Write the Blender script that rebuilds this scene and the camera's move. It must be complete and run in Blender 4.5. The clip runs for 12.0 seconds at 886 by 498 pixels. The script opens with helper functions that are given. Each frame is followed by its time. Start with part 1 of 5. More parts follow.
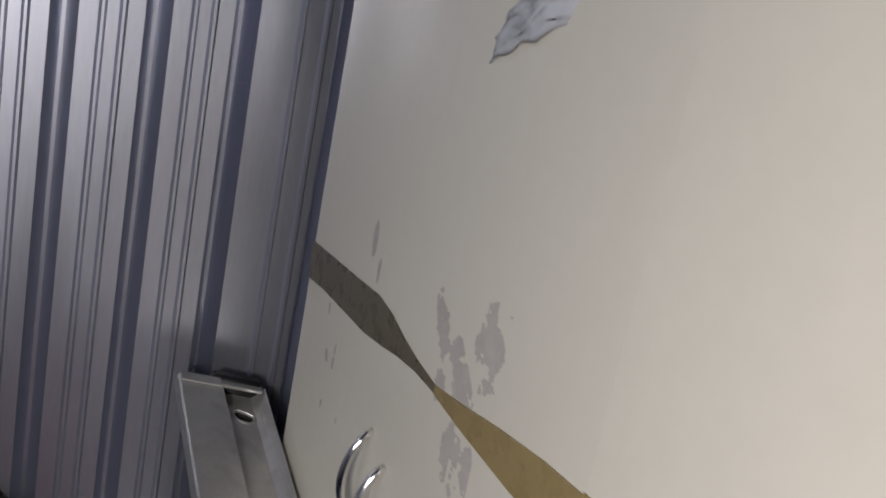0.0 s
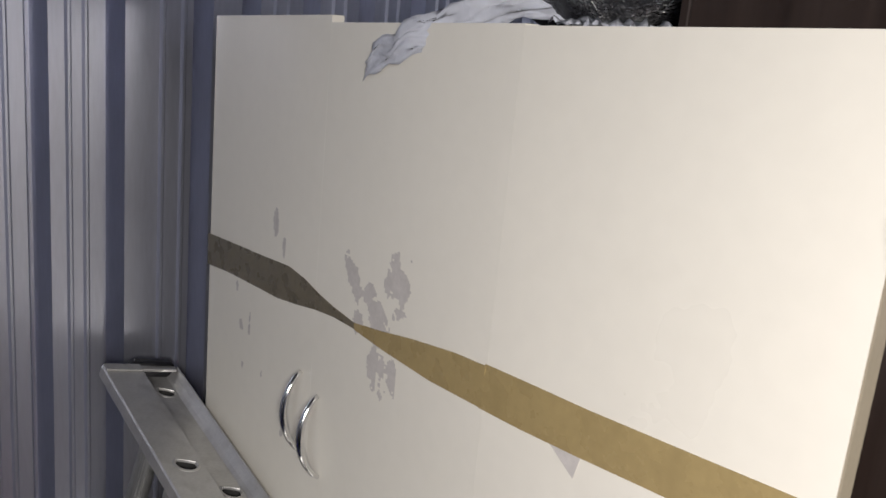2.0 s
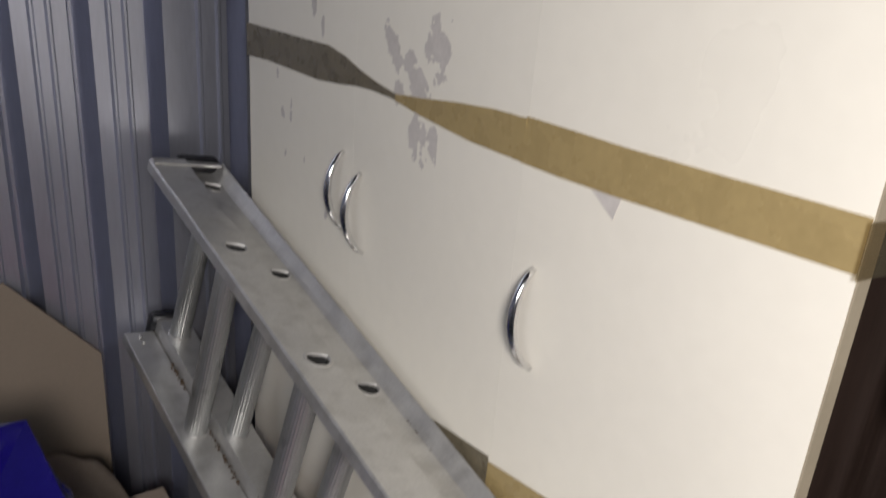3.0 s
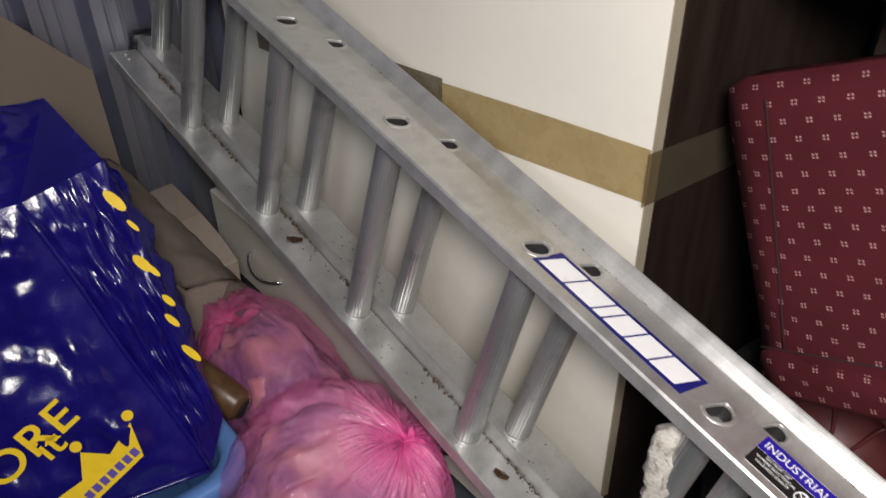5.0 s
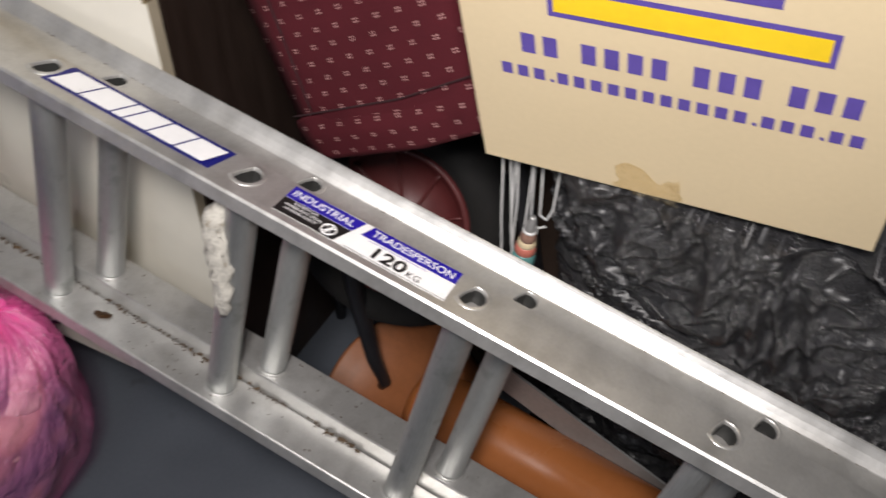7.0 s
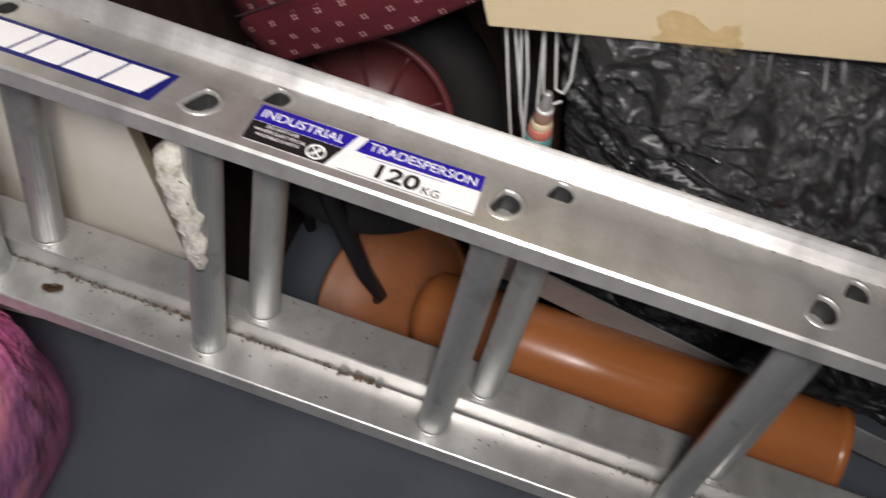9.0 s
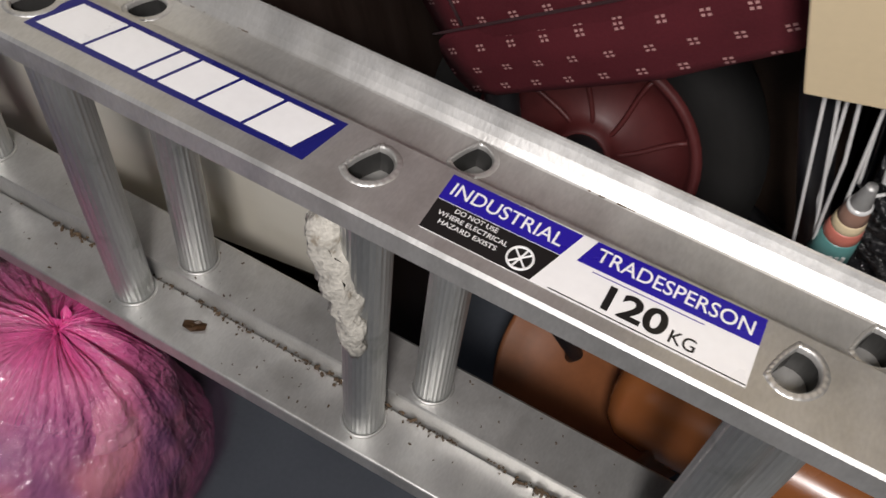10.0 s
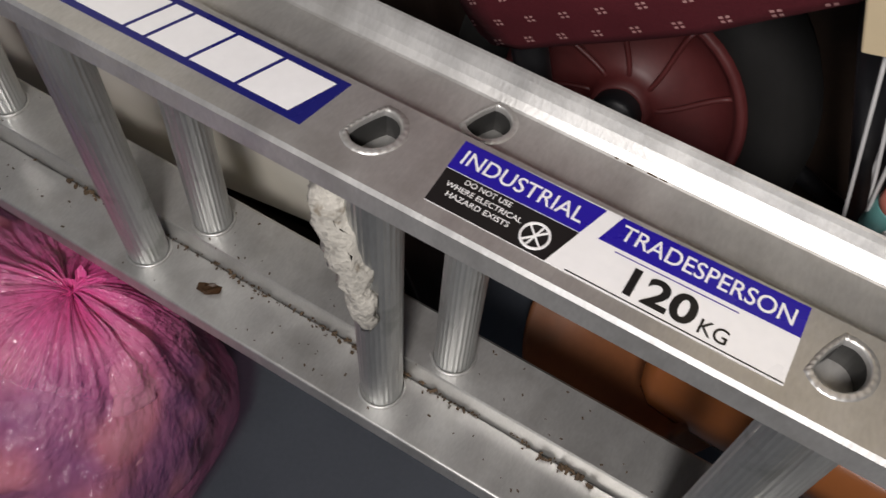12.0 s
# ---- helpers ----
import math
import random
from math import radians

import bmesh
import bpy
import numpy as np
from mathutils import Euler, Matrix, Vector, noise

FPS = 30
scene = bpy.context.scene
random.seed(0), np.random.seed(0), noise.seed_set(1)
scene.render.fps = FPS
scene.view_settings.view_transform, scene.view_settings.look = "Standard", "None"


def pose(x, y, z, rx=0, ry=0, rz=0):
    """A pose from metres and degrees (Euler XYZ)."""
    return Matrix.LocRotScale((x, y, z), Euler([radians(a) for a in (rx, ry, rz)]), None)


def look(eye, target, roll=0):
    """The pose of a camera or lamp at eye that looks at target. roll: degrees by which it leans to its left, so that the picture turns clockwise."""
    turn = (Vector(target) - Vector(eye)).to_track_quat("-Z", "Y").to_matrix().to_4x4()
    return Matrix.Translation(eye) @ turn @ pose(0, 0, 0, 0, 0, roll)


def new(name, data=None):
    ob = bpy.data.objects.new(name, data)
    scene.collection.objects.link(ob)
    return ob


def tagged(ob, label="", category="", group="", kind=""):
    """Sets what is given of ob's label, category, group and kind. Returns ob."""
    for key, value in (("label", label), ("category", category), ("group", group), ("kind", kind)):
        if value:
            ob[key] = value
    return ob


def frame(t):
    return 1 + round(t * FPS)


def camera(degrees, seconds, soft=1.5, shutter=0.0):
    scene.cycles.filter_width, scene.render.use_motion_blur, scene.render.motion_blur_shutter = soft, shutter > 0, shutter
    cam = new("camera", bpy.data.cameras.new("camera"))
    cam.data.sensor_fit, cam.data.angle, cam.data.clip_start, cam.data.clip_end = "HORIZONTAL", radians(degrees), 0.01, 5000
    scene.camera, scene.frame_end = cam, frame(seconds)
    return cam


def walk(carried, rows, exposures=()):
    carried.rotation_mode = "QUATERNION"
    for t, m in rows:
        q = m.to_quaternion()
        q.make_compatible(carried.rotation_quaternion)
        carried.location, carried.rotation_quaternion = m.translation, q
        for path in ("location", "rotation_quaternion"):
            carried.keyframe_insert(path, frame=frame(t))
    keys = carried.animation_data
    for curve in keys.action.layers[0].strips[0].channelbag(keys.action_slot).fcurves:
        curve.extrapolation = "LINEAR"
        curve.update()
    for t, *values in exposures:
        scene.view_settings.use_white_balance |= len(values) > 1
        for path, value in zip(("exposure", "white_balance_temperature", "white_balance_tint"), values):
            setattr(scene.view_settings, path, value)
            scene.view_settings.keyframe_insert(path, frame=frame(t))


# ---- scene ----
# The camera and its walk.
cam = camera(53.04, 12.0, soft=1.5, shutter=0.3)
PATH = [
    (0, (0.4753, -0.3748, 1.7344), (-1.2833, 0.4514, 1.2605), 11.23),
    (0.5, (0.5829, -0.3490, 1.7336), (-1.1718, 0.4621, 1.2205), 9.58),
    (1, (0.6140, -0.3901, 1.7579), (-1.1901, 0.3123, 1.2561), 6.34),
    (1.5, (0.6492, -0.5433, 1.7704), (-1.0224, 0.4582, 1.3199), 5.76),
    (2, (0.6861, -0.6151, 1.7886), (-0.8408, 0.5815, 1.3017), 5.42),
    (2.5, (0.7239, -0.5918, 1.7529), (-0.8117, 0.5605, 1.1924), 4.86),
    (3, (0.7199, -0.6308, 1.6873), (-0.7553, 0.4504, 0.8779), 4.52),
    (3.5, (0.7719, -0.7336, 1.6414), (-0.5873, 0.3471, 0.6492), 4.14),
    (3.7, (0.7911, -0.7599, 1.6411), (-0.5145, 0.3248, 0.5834), 3.98),
    (5.3, (1.0185, -0.7651, 1.6029), (-0.2050, 0.1930, 0.3439), -2.17),
    (5.5, (1.0512, -0.7710, 1.5916), (-0.1313, 0.2118, 0.3127), -1.64),
    (6, (1.1170, -0.7609, 1.5703), (0.1090, 0.3347, 0.2347), 0.60),
    (6.5, (1.1865, -0.7500, 1.5566), (0.3342, 0.4289, 0.1841), 1.12),
    (7, (1.2017, -0.7173, 1.5373), (0.5631, 0.5351, 0.1148), 1.30),
    (7.2, (1.1938, -0.7073, 1.5268), (0.6717, 0.5856, 0.0929), 1.94),
    (8.8, (1.0875, -0.6398, 1.4369), (0.7405, 0.4823, -0.1819), -1.63),
    (9, (1.0598, -0.6175, 1.4380), (0.6409, 0.4832, -0.1785), -3.92),
    (9.5, (0.9864, -0.4797, 1.3718), (0.3265, 0.5157, -0.2325), -10.46),
    (10, (0.9293, -0.3928, 1.3100), (0.1636, 0.4569, -0.3307), -14.70),
    (10.5, (0.9201, -0.3639, 1.2832), (0.1244, 0.3905, -0.3894), -18.12),
    (11, (0.9401, -0.3469, 1.2749), (0.1484, 0.3798, -0.4118), -20.17),
    (11.5, (0.9423, -0.3411, 1.2687), (0.1600, 0.3809, -0.4245), -20.48),
    (12, (0.9222, -0.3454, 1.2741), (0.1148, 0.3566, -0.4157), -20.02),
]
walk(cam, [(t, look(eye, target, roll)) for t, eye, target, roll in PATH],
     exposures=[(0.0, -0.22), (0.5, -0.16), (1.0, 0.0), (1.5, 0.05), (2.0, 0.05), (3.0, 0.0), (3.5, -0.12), (5.5, -0.06), (7.2, -0.02), (9.0, -0.05), (9.5, -0.17), (10.5, -0.48), (12.0, -0.48)])

# ---- light ----
world = bpy.data.worlds.new("world")
world.use_nodes = True
scene.world = world
world.node_tree.nodes["Background"].inputs[0].default_value = (0.75, 0.82, 1.0, 1)
world.node_tree.nodes["Background"].inputs[1].default_value = 0.02


def area_lamp(name, eye, target, sx, sy, watts, colour, spread=180):
    data = bpy.data.lights.new(name, "AREA")
    data.spread = radians(spread)
    data.shape, data.size, data.size_y, data.energy, data.color = "RECTANGLE", sx, sy, watts, colour
    ob = new(name, data)
    ob.matrix_world = look(eye, target)
    return ob


# Unseen main light, fixed overhead to stand in for a light near the camera.
area_lamp("torch_standin", (1.2, -0.85, 1.88), (0.5, 0.0, 0.8), 0.25, 0.25, 22, (1.0, 0.94, 0.915), 150)
# Added cool fill aimed at the west wall; its source is unseen.
area_lamp("cool_fill_light", (1.3, -2.1, 2.6), (-0.9, -0.6, 1.9), 0.6, 0.6, 12, (0.80, 0.86, 1.0))


# ---- materials ----
def material(name, colour, rough=0.5, metal=0.0, vary=0.12, scale=6.0, fine=90.0, bump=0.05, spec=0.5, stretch=(1, 1, 1), rough_vary=0.1, stain=None):
    m = bpy.data.materials.new(name)
    m.use_nodes = True
    nt = m.node_tree
    b = nt.nodes["Principled BSDF"]
    co = nt.nodes.new("ShaderNodeTexCoord")
    mp = nt.nodes.new("ShaderNodeMapping")
    mp.inputs["Scale"].default_value = stretch
    nt.links.new(co.outputs["Object"], mp.inputs[0])
    big, small = nt.nodes.new("ShaderNodeTexNoise"), nt.nodes.new("ShaderNodeTexNoise")
    big.inputs["Scale"].default_value, big.inputs["Detail"].default_value = scale, 5
    small.inputs["Scale"].default_value, small.inputs["Detail"].default_value = fine, 3
    nt.links.new(mp.outputs[0], big.inputs[0])
    nt.links.new(mp.outputs[0], small.inputs[0])
    ramp = nt.nodes.new("ShaderNodeMapRange")
    ramp.inputs["From Min"].default_value, ramp.inputs["From Max"].default_value = 0.3, 0.7
    ramp.inputs["To Min"].default_value, ramp.inputs["To Max"].default_value = 1 - vary, 1 + vary
    add = nt.nodes.new("ShaderNodeMath")
    add.operation = "MULTIPLY_ADD"
    add.inputs[1].default_value = 0.4
    nt.links.new(small.outputs["Fac"], add.inputs[0])
    half = nt.nodes.new("ShaderNodeMath")
    half.operation = "MULTIPLY"
    half.inputs[1].default_value = 0.6
    nt.links.new(big.outputs["Fac"], half.inputs[0])
    nt.links.new(half.outputs[0], add.inputs[2])
    nt.links.new(add.outputs[0], ramp.inputs["Value"])
    mix = nt.nodes.new("ShaderNodeVectorMath")
    mix.operation = "SCALE"
    mix.inputs[0].default_value = colour[:3]
    nt.links.new(ramp.outputs[0], mix.inputs["Scale"])
    last = mix.outputs[0]
    if stain:
        sn = nt.nodes.new("ShaderNodeTexNoise")
        sn.inputs["Scale"].default_value, sn.inputs["Detail"].default_value = stain[1], 8
        nt.links.new(co.outputs["Object"], sn.inputs[0])
        sr = nt.nodes.new("ShaderNodeMapRange")
        sr.inputs["From Min"].default_value, sr.inputs["From Max"].default_value = stain[2], stain[2] + (stain[4] if len(stain) > 4 else 0.08)
        sr.inputs["To Max"].default_value = stain[3]
        nt.links.new(sn.outputs["Fac"], sr.inputs["Value"])
        sm = nt.nodes.new("ShaderNodeMix")
        sm.data_type = "RGBA"
        sm.inputs["B"].default_value = (*stain[0], 1)
        nt.links.new(sr.outputs[0], sm.inputs["Factor"])
        nt.links.new(last, sm.inputs["A"])
        last = sm.outputs["Result"]
    nt.links.new(last, b.inputs["Base Color"])
    rr = nt.nodes.new("ShaderNodeMapRange")
    rr.inputs["From Min"].default_value, rr.inputs["From Max"].default_value = 0.3, 0.7
    rr.inputs["To Min"].default_value, rr.inputs["To Max"].default_value = max(0.02, rough - rough_vary), min(1, rough + rough_vary)
    nt.links.new(big.outputs["Fac"], rr.inputs["Value"])
    nt.links.new(rr.outputs[0], b.inputs["Roughness"])
    b.inputs["Metallic"].default_value = metal
    b.inputs["Specular IOR Level"].default_value = spec
    if bump:
        bp = nt.nodes.new("ShaderNodeBump")
        bp.inputs["Strength"].default_value, bp.inputs["Distance"].default_value = bump, 0.01
        nt.links.new(add.outputs[0], bp.inputs["Height"])
        nt.links.new(bp.outputs[0], b.inputs["Normal"])
    return m


ALU = material("brushed aluminium", (0.59, 0.585, 0.565), 0.42, 0.74, 0.14, 16, 260, 0.05, stretch=(1.6, 0.6, 0.6), rough_vary=0.07, stain=((0.37, 0.36, 0.335), 26, 0.5, 0.42, 0.2))
ALU_RUNG = material("rung aluminium", (0.50, 0.51, 0.50), 0.42, 0.85, 0.15, 12, 200, 0.03, stretch=(2, 2, 0.3), stain=((0.27, 0.28, 0.26), 18, 0.58, 0.55))
CEIL = material("dark grey soffit", (0.12, 0.12, 0.13), 0.8, 0, 0.1, 3, 60, 0.02)
STEEL = material("galvanised steel sheet", (0.60, 0.62, 0.71), 0.40, 0.92, 0.08, 5, 160, 0.02, stretch=(1, 1, 0.15))
CREAM = material("cream laminate", (0.78, 0.75, 0.66), 0.35, 0, 0.03, 3, 40, 0.01, stain=((0.6, 0.56, 0.47), 9, 0.6, 0.12, 0.25))
EDGE = material("dull door edging", (0.3, 0.26, 0.19), 0.5, 0, 0.08, 20, 150, 0.03)
WOOD = material("dark brown veneer", (0.02, 0.012, 0.009), 0.5, 0, 0.35, 8, 60, 0.03, stretch=(3, 3, 0.3))
TAPE = material("brown packing tape", (0.33, 0.25, 0.115), 0.28, 0, 0.12, 25, 120, 0.05)
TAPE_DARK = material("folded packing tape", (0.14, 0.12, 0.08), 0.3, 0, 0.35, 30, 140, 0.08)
FLOOR = material("grey floor paint", (0.075, 0.085, 0.102), 0.5, 0, 0.12, 5, 120, 0.04, stain=((0.045, 0.045, 0.05), 11, 0.66, 0.6))
CARD = material("brown cardboard", (0.22, 0.18, 0.14), 0.8, 0, 0.06, 6, 150, 0.04, spec=0.2)
BOXCARD = material("pale printed cardboard", (0.62, 0.51, 0.33), 0.7, 0, 0.04, 5, 140, 0.03, spec=0.2)
PALECARD = material("crumpled buff cardboard", (0.31, 0.26, 0.215), 0.8, 0, 0.12, 9, 130, 0.08, spec=0.2)
CHROME = material("chrome", (0.8, 0.8, 0.8), 0.08, 1.0, 0.03, 10, 100, 0.0)
BLACK = material("black plastic", (0.012, 0.012, 0.014), 0.4, 0, 0.2, 20, 100, 0.05)
RUBBER = material("black rubber", (0.006, 0.0055, 0.005), 0.9, 0, 0.25, 12, 120, 0.1)
RED = material("dark red plastic", (0.085, 0.015, 0.015), 0.5, 0, 0.2, 10, 120, 0.03)
TERRA = material("terracotta plastic", (0.29, 0.10, 0.031), 0.2, 0, 0.08, 5, 90, 0.02, stain=((0.22, 0.09, 0.03), 8, 0.62, 0.5))
# Matte dish copy of the terracotta: darker for its shade, with brown blotches.
TERRA_SHADED = material("shaded terracotta plastic", (0.25, 0.088, 0.03), 0.55, 0, 0.15, 7, 90, 0.04, stain=((0.13, 0.06, 0.03), 9, 0.52, 0.6, 0.2))
NAVY = material("navy print", (0.012, 0.014, 0.14), 0.3, 0, 0.05, 20, 100, 0.0)
PRINT_BLUE = material("blue print", (0.02, 0.012, 0.3), 0.3, 0, 0.05, 20, 100, 0.0)
PRINT_BLACK = material("black print", (0.012, 0.012, 0.012), 0.35, 0, 0.05, 20, 100, 0.0)
PRINT_WHITE = material("white print", (0.82, 0.82, 0.82), 0.35, 0, 0.04, 30, 150, 0.0)
PRINT_VIOLET = material("violet ink", (0.09, 0.06, 0.3), 0.7, 0, 0.15, 40, 200, 0.0)
YELLOW = material("yellow print", (0.8, 0.55, 0.02), 0.4, 0, 0.08, 20, 100, 0.0)
BLUEBAG = material("blue woven plastic", (0.008, 0.005, 0.125), 0.22, 0, 0.25, 12, 260, 0.10)
TUB = material("light blue plastic tub", (0.1, 0.22, 0.5), 0.35, 0, 0.06, 6, 90, 0.02)
PAPER = material("white plastic film", (0.82, 0.84, 0.90), 0.3, 0, 0.1, 25, 90, 0.1)
BROWN_BOTTLE = material("brown mottled plastic", (0.1, 0.05, 0.02), 0.4, 0, 0.4, 30, 90, 0.1)
WHITEWIRE = material("white coated wire", (0.55, 0.55, 0.54), 0.35, 0, 0.05, 30, 90, 0.0)
TEAL = material("teal print", (0.10, 0.26, 0.25), 0.4, 0, 0.1, 30, 90, 0.0)
STAIN = material("grey adhesive residue", (0.54, 0.51, 0.48), 0.7, 0, 0.1, 40, 160, 0.02)
MOP = material("white dried filler", (0.46, 0.44, 0.39), 0.9, 0, 0.3, 60, 260, 0.5, stain=((0.16, 0.12, 0.07), 45, 0.58, 0.7))
DIRT = material("dry dirt", (0.09, 0.06, 0.035), 0.9, 0, 0.4, 60, 160, 0.2)


def film_material(name, colour, bump_scale, strength, transmission):
    m = material(name, colour, 0.27, 0, 0.15, 10, 60, 0.0, rough_vary=0.08)
    nt = m.node_tree
    b = nt.nodes["Principled BSDF"]
    co = nt.nodes["Texture Coordinate"]
    n1 = nt.nodes.new("ShaderNodeTexNoise")
    n1.inputs["Scale"].default_value, n1.inputs["Detail"].default_value, n1.inputs["Distortion"].default_value = bump_scale, 6, 1.6
    nt.links.new(co.outputs["Object"], n1.inputs[0])
    bp = nt.nodes.new("ShaderNodeBump")
    bp.inputs["Strength"].default_value, bp.inputs["Distance"].default_value = strength, 0.045
    nt.links.new(n1.outputs["Fac"], bp.inputs["Height"])
    nt.links.new(bp.outputs[0], b.inputs["Normal"])
    b.inputs["Transmission Weight"].default_value = transmission
    b.inputs["IOR"].default_value = 1.1 if transmission else 1.45
    return m


BLACKFILM = film_material("black plastic film", (0.016, 0.016, 0.018), 130, 0.55, 0.0)
gloss = BLACKFILM.node_tree.nodes["Principled BSDF"]
gloss.inputs["Specular IOR Level"].default_value = 1.0
gloss.inputs["Coat Weight"].default_value = 0.6
gloss.inputs["Coat Roughness"].default_value = 0.36


def see_through(m, tint, share):
    """Lets part of the light straight through a thin film."""
    nt = m.node_tree
    out = nt.nodes["Material Output"]
    b = nt.nodes["Principled BSDF"]
    tr = nt.nodes.new("ShaderNodeBsdfTransparent")
    tr.inputs[0].default_value = (*tint, 1)
    mx = nt.nodes.new("ShaderNodeMixShader")
    mx.inputs[0].default_value = share
    nt.links.new(b.outputs[0], mx.inputs[1])
    nt.links.new(tr.outputs[0], mx.inputs[2])
    nt.links.new(mx.outputs[0], out.inputs[0])




def pink_film(knot):
    """Thin pink film, denser where it is gathered at the knot."""
    m = film_material("pink plastic film", (0.86, 0.27, 0.52), 34, 0.3, 0.0)
    nt = m.node_tree
    b = nt.nodes["Principled BSDF"]
    for link in list(b.inputs["Roughness"].links):
        nt.links.remove(link)
    b.inputs["Roughness"].default_value = 0.2
    b.inputs["Coat Weight"].default_value = 1.0
    b.inputs["Coat Roughness"].default_value = 0.09
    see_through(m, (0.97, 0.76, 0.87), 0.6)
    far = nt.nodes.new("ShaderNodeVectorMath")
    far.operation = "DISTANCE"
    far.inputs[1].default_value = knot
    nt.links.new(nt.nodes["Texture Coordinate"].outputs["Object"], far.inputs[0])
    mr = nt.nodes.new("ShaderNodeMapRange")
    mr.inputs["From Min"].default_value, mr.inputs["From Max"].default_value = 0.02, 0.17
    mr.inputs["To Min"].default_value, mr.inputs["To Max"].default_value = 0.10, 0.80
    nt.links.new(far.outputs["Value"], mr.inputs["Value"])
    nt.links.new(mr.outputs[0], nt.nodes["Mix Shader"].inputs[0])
    tone = nt.nodes.new("ShaderNodeMix")
    tone.data_type = "RGBA"
    tone.inputs["A"].default_value = (0.95, 0.10, 0.40, 1)
    tone.inputs["B"].default_value = (0.86, 0.30, 0.54, 1)
    thick = nt.nodes.new("ShaderNodeMapRange")
    thick.inputs["From Min"].default_value, thick.inputs["From Max"].default_value = 0.02, 0.16
    nt.links.new(far.outputs["Value"], thick.inputs["Value"])
    nt.links.new(thick.outputs[0], tone.inputs["Factor"])
    nt.links.new(tone.outputs["Result"], b.inputs["Base Color"])
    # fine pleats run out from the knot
    away = nt.nodes.new("ShaderNodeVectorMath")
    away.operation = "SUBTRACT"
    away.inputs[1].default_value = knot
    nt.links.new(nt.nodes["Texture Coordinate"].outputs["Object"], away.inputs[0])
    unit = nt.nodes.new("ShaderNodeVectorMath")
    unit.operation = "NORMALIZE"
    nt.links.new(away.outputs[0], unit.inputs[0])
    slow = nt.nodes.new("ShaderNodeVectorMath")
    slow.operation = "MULTIPLY_ADD"
    slow.inputs[1].default_value = (0.5, 0.5, 0.5)
    nt.links.new(away.outputs[0], slow.inputs[0])
    nt.links.new(unit.outputs[0], slow.inputs[2])
    ray = nt.nodes.new("ShaderNodeTexNoise")
    ray.inputs["Scale"].default_value, ray.inputs["Detail"].default_value = 15, 4
    nt.links.new(slow.outputs[0], ray.inputs[0])
    pleat = nt.nodes.new("ShaderNodeBump")
    pleat.inputs["Strength"].default_value, pleat.inputs["Distance"].default_value = 0.4, 0.03
    nt.links.new(ray.outputs["Fac"], pleat.inputs["Height"])
    nt.links.new(nt.nodes["Bump"].outputs[0], pleat.inputs["Normal"])
    nt.links.new(pleat.outputs[0], b.inputs["Normal"])
    nt.links.new(pleat.outputs[0], b.inputs["Coat Normal"])
    # the film keeps its full sheen where it is clear
    sheen = nt.nodes.new("ShaderNodeBsdfGlossy")
    sheen.inputs["Color"].default_value = (0.085, 0.08, 0.082, 1)
    sheen.inputs["Roughness"].default_value = 0.13
    nt.links.new(pleat.outputs[0], sheen.inputs["Normal"])
    both = nt.nodes.new("ShaderNodeAddShader")
    nt.links.new(nt.nodes["Mix Shader"].outputs[0], both.inputs[0])
    nt.links.new(sheen.outputs[0], both.inputs[1])
    nt.links.new(both.outputs[0], nt.nodes["Material Output"].inputs[0])
    return m


SIDE_TAPE = material("clear brown tape", (0.2, 0.18, 0.13), 0.2, 0, 0.1, 25, 120, 0.05)
see_through(SIDE_TAPE, (0.8, 0.75, 0.65), 0.82)


def mixed_clothes():
    """Crammed clothes of several colours, each a patch of its own."""
    m = material("mixed clothes", (0.8, 0.6, 0.5), 0.85, 0, 0.12, 12, 80, 0.25)
    nt = m.node_tree
    co = nt.nodes["Texture Coordinate"]
    n1 = nt.nodes.new("ShaderNodeTexNoise")
    n1.inputs["Scale"].default_value, n1.inputs["Detail"].default_value = 7.5, 1.2
    nt.links.new(co.outputs["Object"], n1.inputs[0])
    ramp = nt.nodes.new("ShaderNodeValToRGB")
    stops = ((0.36, (0.08, 0.04, 0.14)), (0.46, (0.20, 0.11, 0.24)), (0.54, (0.33, 0.19, 0.27)), (0.62, (0.50, 0.28, 0.25)), (0.72, (0.70, 0.50, 0.42)))
    while len(ramp.color_ramp.elements) < len(stops):
        ramp.color_ramp.elements.new(0.5)
    for e, (p, c) in zip(ramp.color_ramp.elements, stops):
        e.position, e.color = p, (*c, 1)
    nt.links.new(n1.outputs["Fac"], ramp.inputs[0])
    nt.links.new(ramp.outputs[0], nt.nodes["Principled BSDF"].inputs["Base Color"])
    return m


CLOTH_MIX = mixed_clothes()
# Rung insides: a near-black colour stands in for the shade down the hole.
SOCKET_SHADE = material("shade-dark aluminium", (0.06, 0.06, 0.058), 0.6, 0.6, 0.2, 30, 150, 0.05)
STEEL_BAR = material("dull steel bar", (0.45, 0.45, 0.44), 0.55, 0.6, 0.15, 10, 120, 0.03)
DARKBLUE = material("navy canvas", (0.012, 0.016, 0.03), 0.7, 0, 0.25, 12, 300, 0.1)
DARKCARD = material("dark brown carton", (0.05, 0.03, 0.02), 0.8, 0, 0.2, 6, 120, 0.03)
CORAL = material("coral print", (0.5, 0.16, 0.12), 0.45, 0, 0.1, 30, 90, 0.0)
PALE_TUBE = material("brown print", (0.27, 0.16, 0.12), 0.35, 0, 0.1, 30, 90, 0.05)
PALE_CLOTH = material("pale cream cloth", (0.80, 0.68, 0.56), 0.85, 0, 0.1, 14, 120, 0.15)
PINK_INSIDE = material("pale clothes inside", (0.6, 0.35, 0.3), 0.8, 0, 0.3, 12, 60, 0.1)


